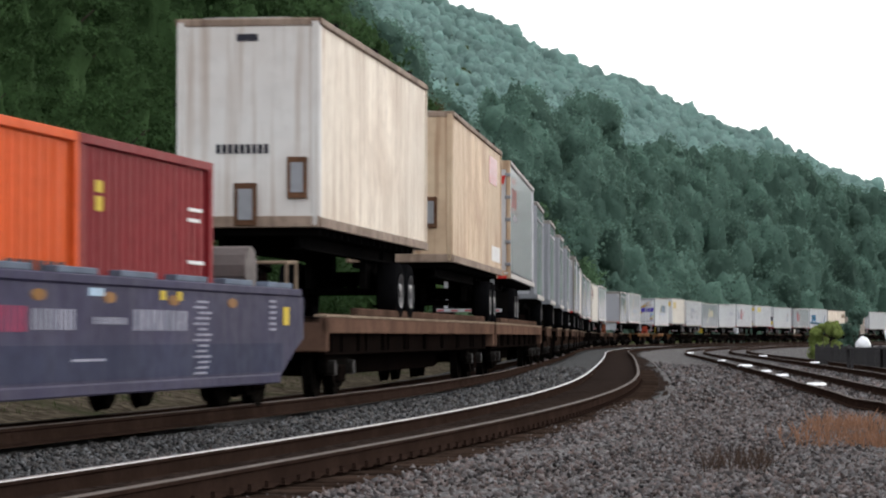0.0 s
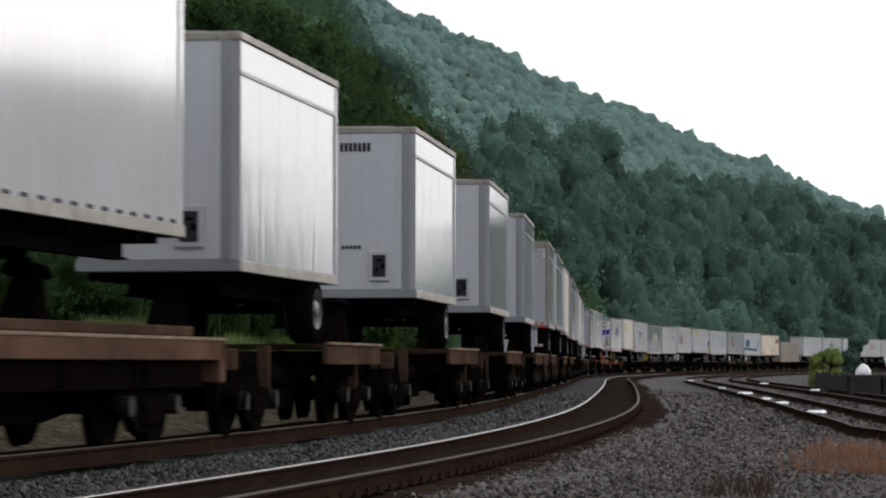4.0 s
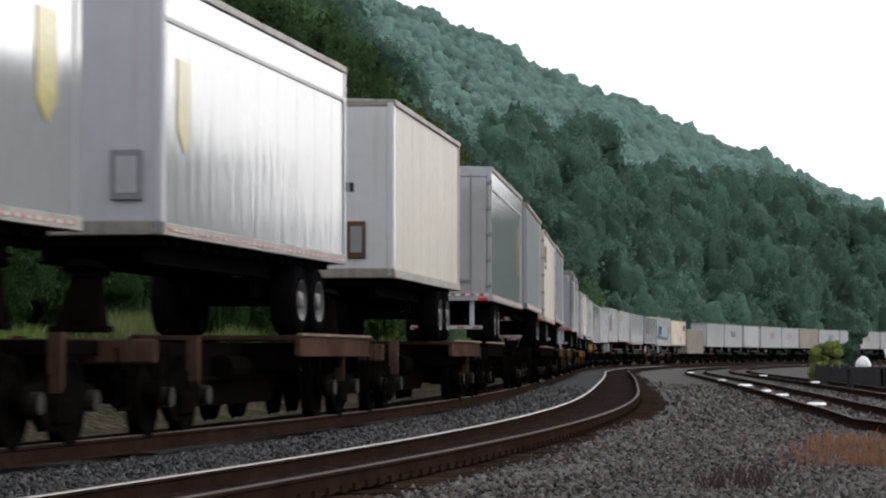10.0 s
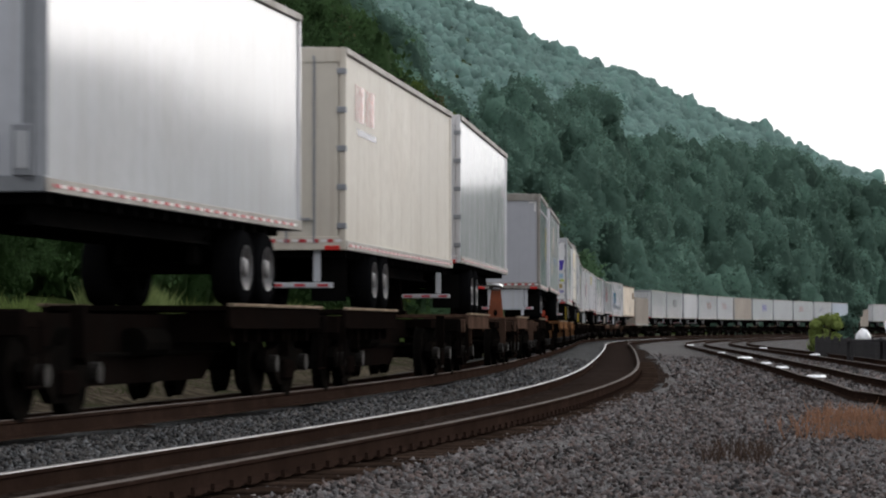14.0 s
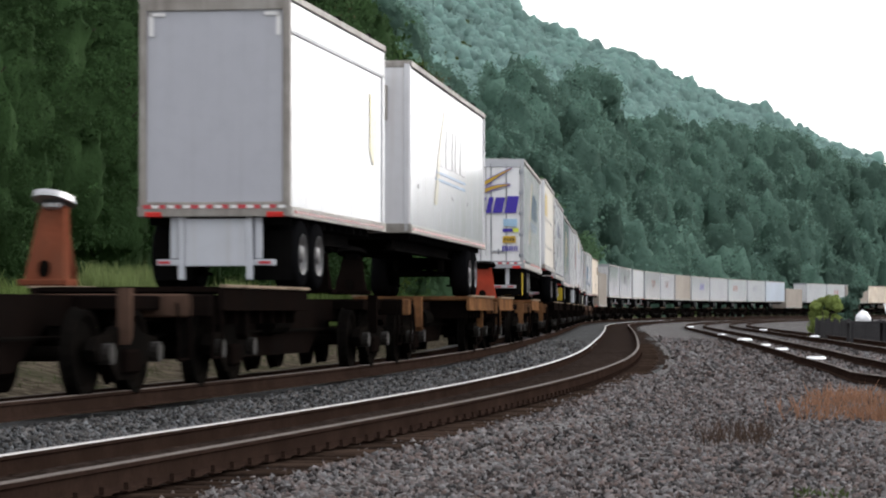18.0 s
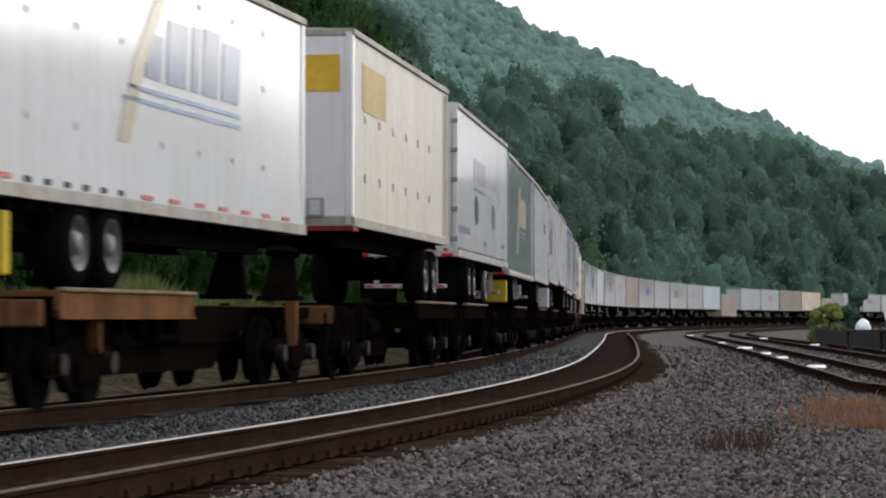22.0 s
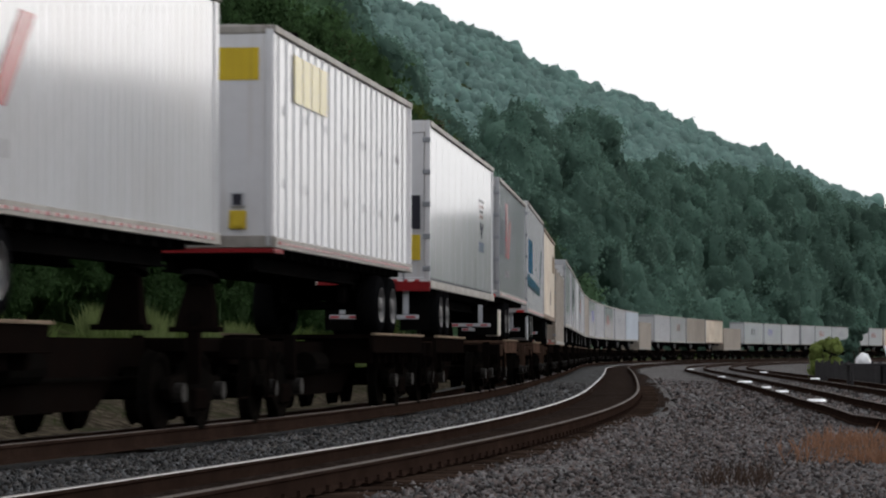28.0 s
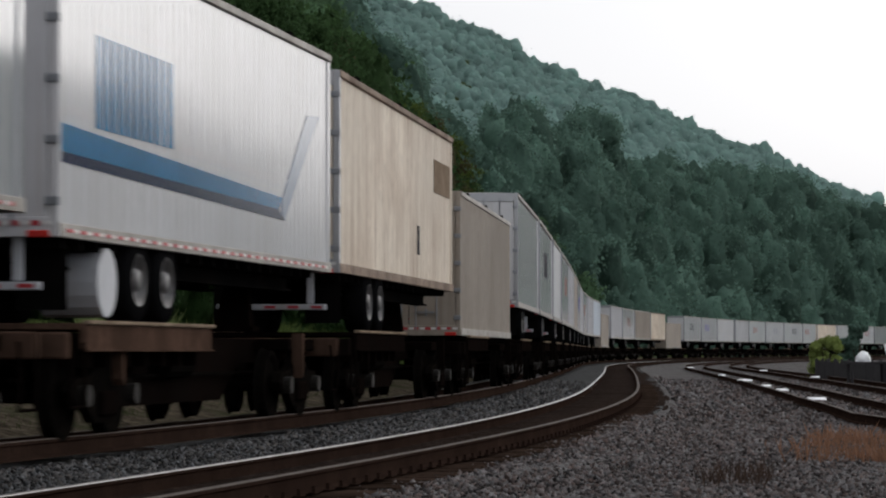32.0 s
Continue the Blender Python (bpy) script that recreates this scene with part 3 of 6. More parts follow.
def trailer(L, skin, style, near, detail=2, band=False, tape="", wheels=2, label="", nose_mat=None, top=BOX1, door="swing", foot=True, low=None, corner_dark=False, axles=None):
    """A van body with its running gear; the end that faces the camera is 'nose' or 'door'. Local y runs away along the train."""
    e = empty("trailer", label, "trailer", "trailers on the train")
    y0, y1 = -L / 2, L / 2
    b0 = BOX0 if low is None else low
    mat = M[skin]
    rail = M["rustrail" if skin in ("cream", "rustcream") else "rail_al"]
    wall = nose_mat and M[nose_mat] or (M["nose"] if near == "nose" else mat)
    zr0, zr1 = b0 + .14, top - .1
    zt = zr1 - .42 if band else zr1
    for s in (1, -1):
        ob = put("side_panel", ("side", L, zr0, zt, style, skin), lambda: side_mesh(L - .1, zr0, zt, style), mat, e, (s * (HW - .025), y0 + .05 if s > 0 else y1 - .05, 0),
                 rz=0 if s > 0 else 180)
        if band and detail > 0:
            put("upper_panel", ("upper", L, zt, zr1, skin), lambda: boxes((-.04, .012, 0, L - .1, zt + .05, zr1), bevel=.004), mat, e, (s * (HW - .025), y0 + .05 if s > 0 else y1 - .05, 0), rz=0 if s > 0 else 180)
            put("seam_rail", ("seam", L, zt), lambda: boxes((-.03, .02, 0, L - .1, zt, zt + .05)), M["corner"], e, (s * (HW - .025), y0 + .05 if s > 0 else y1 - .05, 0), rz=0 if s > 0 else 180)
    for s in (1, -1):
        put("bottom_rail", ("brail", L, b0, rail.name), lambda: boxes((-.03, .03, -L / 2, L / 2, b0, b0 + .14), bevel=.008), rail, e, (s * (HW - .01), 0, 0))
        put("top_rail", ("trail", L, top, rail.name), lambda: boxes((-.03, .03, -L / 2, L / 2, top - .1, top), bevel=.012), rail, e, (s * (HW - .01), 0, 0))
    put("roof", ("roof", L, top), lambda: prism([(-HW + .03, top - .02), (-.5, top + .015), (.5, top + .015), (HW - .03, top - .02), (HW - .03, top - .06), (-HW + .03, top - .06)], -L / 2 + .02, L / 2 - .02), M["roof"], e, rz=90)
    put("floor_frame", ("floor", L, b0), lambda: boxes((-HW + .05, HW - .05, -L / 2 + .05, L / 2 - .05, b0 + .02, b0 + .1), *[(-HW + .06, HW - .06, -L / 2 + .3 + i * .6, -L / 2 + .38 + i * .6, b0 - .1, b0 + .02) for i in range(int(L / .6) - 1)]),
        M["under"], e)
    if detail > 1:
        for k in range(3):
            put("roof_lamp", "rooflamp", lambda: boxes((-.03, .035, -.11, .11, -.02, .045), bevel=.01), M["under"], e, (HW - .01, y0 + L * (.12 + .34 * k), top), "small dark lamp on the roof edge")
    # the two end walls
    for s, kind in ((-1, near), (1, "door" if near == "nose" else "nose")):
        ye = s * (L / 2 - .03)
        if kind == "nose":
            cm = M["corner"] if corner_dark else wall
            put("front_wall", ("nosewall", b0, top, wall.name), lambda: boxes((-HW + .12, HW - .12, -.03, .03, b0 + .02, top - .05), bevel=.006), wall, e, (0, ye, 0))
            for c in (1, -1):
                pw, pb = (.15, .09) if corner_dark else (.065, .03)
                put("corner_post", ("npost", b0, top, cm.name, pw), lambda pw=pw, pb=pb: boxes((-pw, pw, -.1, .1, b0, top - .03), bevel=pb), cm, e, (c * (HW - pw - .005), ye - s * .05, 0))
            put("top_cap", ("ncap", top, rail.name), lambda: boxes((-HW + .02, HW - .02, -.045, .045, top - .12, top), bevel=.02), rail, e, (0, ye, 0))
            put("lower_rail", ("nlow", b0, rail.name, corner_dark), lambda: boxes((-HW, HW, -.05, .05, b0, b0 + .16), bevel=.01), rail if not corner_dark else cm, e, (0, ye, 0))
        else:
            put("door_frame", ("dframe", b0, top), lambda: boxes((-HW, -HW + .1, -.05, .05, b0, top), (HW - .1, HW, -.05, .05, b0, top), (-HW + .1, HW - .1, -.05, .05, top - .22, top), (-HW + .1, HW - .1, -.05, .05, b0, b0 + .2), bevel=.01), M["rail_al"] if door == "roll" else mat, e, (0, ye, 0))
            if door == "roll":
                put("roll_door", ("roll", b0, top, skin), lambda: boxes((-HW + .1, HW - .1, -.015, .015, b0 + .2, top - .22)), M["lilac"], e, (0, ye, 0), "lilac-grey roll-up rear door")
                if s < 0:
                    for c in (1, -1):
                        put("door_guide", ("dguide", top, c), lambda c=c: boxes((-.03, .03, -.012, .012, top - .55, top - .24), (-.03 - (c > 0) * .16, .03 + (c < 0) * .16, -.012, .012, top - .29, top - .24)), M["whitetape"], e, (c * (HW - .16), ye - .03, 0), "white guide bracket in the door corner")
            else:
                dm = mat
                for c in (1, -1):
                    put("rear_door", ("swing", b0, top, skin), lambda: boxes((-(HW - .12) / 2, (HW - .12) / 2, -.02, .02, b0 + .2, top - .22), bevel=.006), dm, e, (c * ((HW - .12) / 2 + .01), ye + s * .01, 0))
                if detail > 1 and s < 0:
                    for xx in (-.55, -.14, .14, .55):
                        put("lock_rod", ("rod", b0, top), lambda: tubes(((0, 0, b0 + .1), (0, 0, top - .12), .017), seg=6), M["corner"], e, (xx, ye - .05, 0))
                    for xx in (-HW + .04, HW - .04):
                        for k in range(5):
                            zz = b0 + .35 + k * (top - b0 - .7) / 4
                            put("hinge", "hinge", lambda: boxes((-.09, .05, -.025, .025, -.045, .045), bevel=.01), M["corner"], e, (xx, ye - .05, zz), rz=0 if xx > 0 else 180)
                    for xx in (-.34, .34):
                        put("door_handle", "handle", lambda: boxes((-.16, .16, -.02, .02, -.018, .018), (-.02, .02, -.03, .03, -.07, .07)), M["corner"], e, (xx, ye - .06, b0 + .45))
            if s < 0 and detail > 0:
                n = 9
                wd = 2 * (HW - .06) / n
                face_bars(e, "red_tape", M["redtape"], [(-HW + .06 + i * wd, -HW + .06 + i * wd + wd * (.4 if i % 3 else .55), b0 + .11, b0 + .16) for i in range(n)], ye - .056)
                face_bars(e, "white_tape", M["whitetape"], [(-HW + .06 + (i + .55) * wd, -HW + .06 + (i + 1) * wd, b0 + .115, b0 + .155) for i in range(n)], ye - .056)
                put("rear_bumper", ("bumper", b0), lambda: boxes((-.8, .8, -.04, .04, .31, .39), (-.62, -.52, -.03, .03, .4, b0), (.52, .62, -.03, .03, .4, b0), bevel=.008), M["nose"], e, (0, ye + .1, 0))
                if door == "roll":
                    put("underride_panel", ("upanel", b0), lambda: boxes((-.42, .42, -.02, .02, .3, b0 - .02), (-.5, -.42, -.05, .05, .12, b0), (.42, .5, -.05, .05, .12, b0), bevel=.008), M["nose"], e, (0, ye + .06, 0), "pale underride panel with two posts")
                face_bars(e, "bumper_tape", M["redtape"], [(-.78 + i * .34, -.62 + i * .34, .33, .37) for i in range(5)], ye + .055)
                for c in (1, -1):
                    put("tail_lamp", "tlamp", lambda: boxes((-.11, .11, -.02, .02, -.035, .035), bevel=.01), M["redpaint"], e, (c * (HW - .2), ye - .055, b0 + .03))
                    put("mudflap", "mudflap", lambda: boxes((-.26, .26, -.008, .008, .12, .78)), M["under"], e, (c * .68, ye + .5, 0))
    if detail > 0 and tape:
        z = b0 + .05
        if tape == "sparse":
            bars(e, "red_tape", M["redtape"], [(y0 + .3, y0 + .8, z + .12, z + .17)] + tape_rows(y0 + 5.2, y1 - .2, z + .11, .05, 1.1, .38), HW - .012)
            bars(e, "dark_tape", M["darkink"], tape_rows(y0 + 1.2, y0 + 5.0, z + .11, .06, .62, .3), HW - .012)
        elif tape == "rivet":
            bars(e, "dark_tape", M["darkink"], tape_rows(y0 + .25, y1 - .2, z + .1, .045, .5, .35), HW - .012)
        else:
          bars(e, "red_tape", M["redtape"], tape_rows(y0 + .2, y1 - .2, z, .036, .44 if tape == "dash" else .3, .5), HW + .026)
          bars(e, "white_tape", M["whitetape"], tape_rows(y0 + .42, y1 - .2, z, .036, .44 if tape == "dash" else .3, .42), HW + .026)
    if foot:
        ynear = near == "door"
        yk = y0 if ynear else y1
        sg = 1 if ynear else -1
        ax = [1.3] if wheels == 1 else [1.0, 2.15] if L < 9 else [2.95, 4.1] if ynear else [1.8, 2.95]
        ax = axles or ax
        for a in ax:
            road_axle(e, yk + sg * a)
        put("axle_frame", ("axframe", wheels, b0), lambda: boxes((-.5, -.4, -1.2, 1.2, .5, b0 + .02), (.4, .5, -1.2, 1.2, .5, b0 + .02), (-.5, .5, -.1, .1, .55, .8)), M["under"], e, (0, yk + sg * sum(ax) / len(ax), 0))
        yl = -sg * (L / 2 - (2.6 if L > 8 else 1.9))
        for c in (1, -1):
            put("landing_leg", ("leg", b0), lambda: boxes((-.06, .06, -.06, .06, .22, b0 + .01), (-.12, .12, -.12, .12, .2, .24), bevel=.01), M["under"], e, (c * .6, yl, 0))
        # beams added in near-black to deepen the shaded band below the floor
        for c in (1, -1):
            put("chassis_beam", ("beam", L, b0), lambda: boxes((-.04, .04, -L / 2 + .8, L / 2 - .9, b0 - .26, b0 + .02), (-.1, .1, -L / 2 + .8, L / 2 - .9, b0 - .28, b0 - .25)), M["under"], e, (c * .55, 0, 0))
        if detail > 0:
            put("leg_brace", "lbrace", lambda: tubes(((-.6, 0, .4), (.6, 0, .75), .025), ((.6, 0, .4), (-.6, 0, .75), .025), ((.6, 0, .35), (.6, sg * 0.9, .82), .03), ((-.6, 0, .35), (-.6, sg * 0.9, .82), .03)), M["under"], e, (0, yl, 0))
    return e


def nose_boxes(e, L, rows, mat="corner"):
    """Document boxes, vents and gladhand plates on the front wall: rows of x, z, width, height."""
    ye = -L / 2
    for x, z, w, h in rows:
        p = part("front_box", boxes((x - w / 2, x + w / 2, ye - .05, ye, z - h / 2, z + h / 2), bevel=.012), M[mat], e, "small weathered box on the front wall")
        part("box_lid", boxes((x - w * .32, x + w * .32, ye - .062, ye - .05, z - h * .36, z + h * .36), bevel=.004), M[{"corner": "greyvan", "rustbox": "corner", "greyvan": "darkink"}.get(mat, mat)], p)


def lettering(n, y0, z0, w, h, gap=.3, lean=0.0):
    """Bars in place of letters."""
    cw = w / n
    out = []
    for i in range(n):
        a, b = y0 + i * cw, y0 + i * cw + cw * (1 - gap)
        d = b - a
        pieces = [(a, b)] if h < .3 or n == 1 else [(a, a + d * .55)] if i % 2 else [(a, a + d * .3), (b - d * .3, b)]     # large ones as thin bars
        out += [[(p, z0), (q, z0), (q + lean, z0 + h), (p + lean, z0 + h)] for p, q in pieces]
    return out


X = HW - .017     # just proud of a smooth side sheet
XP = HW + .0      # just proud of a ribbed one


def emblem_two_tone(e, y, z, k, wide=1.5):
    """Grey blocks followed by red ones, plain shapes."""
    def at(u, v):
        return y + u * k * wide, z + v * k
    def block(u0, u1, v0, v1):
        return [at(u0, v0), at(u1, v0), at(u1, v1), at(u0, v1)]
    slant(e, "emblem_block", M["greyink"], [block(0, .3, 0, 1.1), block(.46, .82, 0, .82), block(.98, 1.2, 0, .8), block(1.26, 1.42, 0, 1.2)], X, "grey emblem blocks")
    slant(e, "emblem_block", M["emblemred"], [block(1.56, 2.04, 0, 1.25), [at(2.12, 0), at(2.4, 0), at(2.95, .9), at(2.67, .9)]], X, "red emblem blocks")
    slant(e, "small_lettering", M["ghost"], lettering(6, y + 2.2 * k, z - .45 * k, 1.6 * k, .16 * k), X)


def door_emblem(e, f, z):
    """Violet leaning blocks across the doors with ochre streaks sweeping up behind them; plain shapes."""
    def streak(a, b, c, w, grow=0.0):
        out = []
        for i in range(7):
            k = i / 6
            x = a[0] * (1 - k) ** 2 + 2 * b[0] * k * (1 - k) + c[0] * k * k
            zz = a[1] * (1 - k) ** 2 + 2 * b[1] * k * (1 - k) + c[1] * k * k
            out.append((x, zz, w * (1 - k) ** .7 + .012))
        return [(x, z + zz + ww / 2 + grow) for x, zz, ww in out] + [(x, z + zz - ww / 2 - grow) for x, zz, ww in reversed(out)]
    sweeps = [((-.56, 1.9), (-.05, 2.3), (.7, 2.68), .15), ((-.3, 1.93), (.1, 2.2), (.66, 2.24), .13)]
    face_slant(e, "emblem_outline", M["purple"], [streak(*q, grow=.022) for q in sweeps] + [[(-.83, z + 1.2), (-.5, z + 1.2), (-.2, z + 1.5), (-.5, z + 1.5)]], f)
    face_slant(e, "emblem_streak", M["gold"], [streak(*q) for q in sweeps] + [[(-.79, z + 1.22), (-.53, z + 1.22), (-.25, z + 1.5), (-.47, z + 1.5)]], f - .004)
    face_slant(e, "emblem_letters", M["purple"], lettering(1, -.9, z + 1.48, .36, .42, .1, .09) + lettering(1, -.5, z + 1.48, .46, .42, .1, .09) + lettering(1, .0, z + 1.48, .14, .42, .1, .09) + lettering(1, .18, z + 1.48, .28, .42, .1, .09) + lettering(1, .5, z + 1.48, .34, .45, .1, .09), f - .008)


def ghost_emblem(e, y, z, w, ink, streak_ink, line_ink):
    """The faint trace of an emblem: a leaning streak, upright blocks and two lines."""
    slant(e, "ghost_line", M[line_ink], [[(y + .3, z + 1.2), (y + w, z + 1.2), (y + w, z + 1.25), (y + .3, z + 1.25)], [(y + .1, z + 1.07), (y + w, z + 1.07), (y + w, z + 1.12), (y + .1, z + 1.12)]], X)
    slant(e, "ghost_streak", M[streak_ink], [[(y - .1, z + .62), (y + .35, z + .62), (y + .95, z + 1.5), (y + 1.9, z + 2.4), (y + 1.5, z + 2.4), (y + .5, z + 1.5)]], X)
    for k, wd, up in ((.0, .15, .5), (.2, .2, .72), (.45, .08, .75), (.57, .17, .78), (.78, .2, .7)):
        y0, y1 = y + .95 + (w - .95) * k, y + .95 + (w - .95) * (k + wd)
        slant(e, "ghost_letter", M[ink], [[(y0, z + 1.36), (y1, z + 1.36), (y1 + .1, z + 1.36 + up), (y0 + .1, z + 1.36 + up)]], X - .001)


def side_slots(e, L, z, heights, n):
    """Pairs of small dark lashing slots along a side."""
    slant(e, "lashing_slots", M["ghost"], [q for i in range(n) for h in heights for q in lettering(2, -L / 2 + 1.2 + i * (L - 2) / n, z + h, .1, .07, .62)], X)


# the vans in order from the head of the train: near end, far end, and what they look like
def build_vans():
    def van(u0, u1, *a, **k):
        e = trailer(round(u1 - u0, 2), *a, **k)
        ride(e, u0, u1, DECK)
        return e, u1 - u0
    z = BOX0
    # two weathered cream vans, noses towards the camera
    e, L = van(-23.4, -12.7, "cream", "smooth", "nose", nose_mat="stained", label="grimy cream-white van trailer with rust streaks on a flatcar", low=1.23, top=4.15)
    z = 1.23
    nose_boxes(e, L, [(.7, 1.92, .28, .58), (-.03, 1.55, .32, .6)], "rustbox")
    face_bars(e, "number_print", M["darkink"], [(-.45 + i * .085, -.39 + i * .085, 2.26, 2.39) for i in range(9)], -L / 2 - .005)
    face_bars(e, "top_lamp_plate", M["darkink"], [(-.16, .14, 3.83, 3.93)], -L / 2 - .005)
    e, L = van(-8.6, 3.4, "rustcream", "smooth", "nose", nose_mat="rustcream", label="stained cream van trailer with faded red lettering bars", low=1.13, top=4.02)
    z = 1.13
    nose_boxes(e, L, [(.55, z + .95, .32, .6), (.1, z + .5, .4, .5)], "rustbox")
    slant(e, "faded_lettering", M["emblemred"], [q for i in range(6) for q in lettering(1, L / 2 - 3.3 + i * .36, z + 2.0, .36, .6, .35, .06)], X, "faded red lettering bars")
    face_bars(e, "number_print", M["darkink"], [(-.75 + i * .1, -.68 + i * .1, z + 1.3, z + 1.42) for i in range(5)] + [(-.1 + i * .1, -.03 + i * .1, z + 1.75 - r * .16, z + 1.85 - r * .16) for i in range(5) for r in range(3)], -L / 2 - .005)
    bars(e, "side_notice", M["whitetape"], [(L / 2 - 2.6 + i * .26, L / 2 - 2.4 + i * .26, z + .28, z + .62) for i in range(9)], X, "white notice bars low on the side")
    e, L = van(6.7, 19.9, "white", "smooth", "door", tape="rivet", label="white dry van trailer with faded red lettering and rear doors", low=1.13, top=4.02)
    z = 1.13
    slant(e, "faded_lettering", M["fadedred"], lettering(5, -L / 2 + 1.5, z + 2.42, 1.5, .12, .3), X, "faded red lettering bars")
    slant(e, "faded_lettering", M["fadedred"], lettering(4, -L / 2 + 1.3, z + 1.8, 2.4, .5, .35, .12) + [[(-L / 2 + 1.3, z + 1.7), (-L / 2 + 3.9, z + 1.7), (-L / 2 + 3.9, z + 1.74), (-L / 2 + 1.3, z + 1.74)]], X, "faded red lettering bars")
    slant(e, "small_lettering", M["ghost"], lettering(6, -L / 2 + 2.0, z + 1.5, 1.8, .12, .5), X)
    face_slant(e, "door_lettering", M["redpaint"], lettering(4, .2, z + 2.3, .7, .22, .25, .05), -L / 2 - .06, "red lettering bars")
    face_bars(e, "door_notices", M["greyink"], [(.25, .7, z + 1.05, z + 1.1), (.25, .65, z + .85, z + .88), (.3, .6, z + 1.2, z + 1.24)], -L / 2 - .058)
    # four short silver vans with dark rounded corners
    z = BOX0
    for u0, u1 in ((22.5, 28.7), (36.5, 42.6), (50.4, 56.7), (64.5, 70.7)):
        e, L = van(u0, u1, "silver", "smooth", "nose", band=True, wheels=1, corner_dark=True, label="short polished aluminium van trailer with a flat grey nose")
        nose_boxes(e, L, [(.4, z + .55, .36, .52)], "greyvan")
        nose_boxes(e, L, [(-.69, z + .6, .26, .54)], "nose")
        face_bars(e, "hose_fitting", M["under"], [(.34, .39, z + .44, z + .52), (.43, .5, z + .5, z + .58), (.36, .46, z + .62, z + .66)], -L / 2 - .066)
        face_bars(e, "number_print", M["darkink"], [(-.28 + i * .078, -.225 + i * .078, BOX1 - .42, BOX1 - .27) for i in range(7)] + [(-.25 + i * .07, -.2 + i * .07, z + .84, z + .9) for i in range(5)], -L / 2 - .005)
    for u0, u1, far in ((85.1, 92.3, True), (203.2, 210.8, True)):
        e, L = van(u0, u1, "silver", "smooth", "door", band=True, wheels=2, door="roll", label="short van trailer with a lilac-grey roll-up rear door", tape="fine", low=.95, top=3.9)
        z = .95
        if far:
            slant(e, "faded_shield", M["fadedgold"], [[(L / 2 - 1.3, z + 1.2), (L / 2 - 1.0, z + 1.0), (L / 2 - .7, z + 1.2), (L / 2 - .7, z + 2.1), (L / 2 - 1.3, z + 2.1)]], X, "faded yellow shield mark")
    e, L = van(95.2, 105.6, "silver", "smooth", "nose", band=True, tape="fine", label="bright aluminium van trailer with a panelled nose", low=1.04, top=3.93)
    z = 1.04
    nose_boxes(e, L, [(.62, z + .66, .36, .56)], "corner")
    slant(e, "faded_shield", M["fadedgold"], [[(-L / 2 + .7, z + 1.2), (-L / 2 + 1.0, z + .95), (-L / 2 + 1.3, z + 1.2), (-L / 2 + 1.3, z + 2.0), (-L / 2 + .7, z + 2.0)]], X, "faded yellow shield mark")
    e, L = van(110.2, 119.6, "offwhite", "smooth", "nose", nose_mat="white", label="off-white van trailer with rusty boxes on its nose", low=0.98, top=3.88)
    z = 0.98
    nose_boxes(e, L, [(-.35, z + .5, .28, .6), (.4, z + .62, .3, .6)], "rustbox")
    face_bars(e, "number_print", M["darkink"], [(-.62 + i * .1, -.545 + i * .1, z + 1.4, z + 1.55) for i in range(10)], -L / 2 - .005)
    face_bars(e, "red_plate", M["fadedred"], [(-.45 + i * .1, -.39 + i * .1, z + .95, z + 1.25) for i in range(4)], -L / 2 - .006)
    e, L = van(127.2, 139.2, "silver", "smooth", "door", band=True, tape="fine", axles=[1.5, 2.7], label="silver van trailer with swing doors and red-white tape", low=0.94, top=3.92)
    z = 0.94
    slant(e, "faded_shield", M["fadedgold"], [[(L / 2 - 1.5, z + 1.0), (L / 2 - 1.2, z + .8), (L / 2 - .9, z + 1.0), (L / 2 - .9, z + 2.1), (L / 2 - 1.5, z + 2.1)]], X, "yellow shield mark")
    e, L = van(142, 153.1, "white", "smooth", "nose", corner_dark=True, tape="dash", label="plain white van trailer with a dark corner post", low=1.02, top=3.93)
    z = 1.02
    nose_boxes(e, L, [(.4, z + .4, .3, .35), (.8, z + .4, .2, .5)])
    e, L = van(156.4, 169, "offwhite", "smooth", "door", tape="dash", label="white van trailer with brown-red lettering bars and edge hinges", low=0.86, top=3.82)
    z = 0.86
    slant(e, "faded_lettering", M["fadedred"], lettering(4, -L / 2 + 1.0, z + 1.95, 2.1, .55, .2, .06), X, "brown-red lettering bars")
    slant(e, "small_lettering", M["greyink"], lettering(8, -L / 2 + 1.2, z + 1.75, 1.9, .1), X)
    e, L = van(170.6, 183.2, "white", "smooth", "door", tape="fine", label="white van trailer with a small notice near its front", low=1.0, top=3.9)
    z = 1.0
    slant(e, "notice", M["ghost"], lettering(4, L / 2 - 1.35, z + 1.78, .85, .24, .2), X)
    e, L = van(213.7, 226.9, "white", "smooth", "nose", nose_mat="white", label="white van trailer with a faint arrow emblem", tape="dash", low=1.02, top=3.93)
    z = 1.02
    nose_boxes(e, L, [(.45, BOX1 - .55, .36, .6)], "rail_al")
    part("nose_vent", tubes(((.45, -L / 2 - .03, z + .95), (.45, -L / 2, z + .95), .12), seg=14), M["corner"], e)
    side_slots(e, L, z, (.8,), 4)
    ghost_emblem(e, -2.8, z, 5.4, "ghost", "ghostgold", "blueline")
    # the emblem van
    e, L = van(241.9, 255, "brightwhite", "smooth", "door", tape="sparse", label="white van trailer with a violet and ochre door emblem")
    z = BOX0
    ghost_emblem(e, -2.2, z + .12, 5.2, "ghostblue", "ghostgold", "blueline")
    side_slots(e, L, z, (.75, 1.75, 2.45), 7)
    f = -L / 2 - .062
    door_emblem(e, f, z)
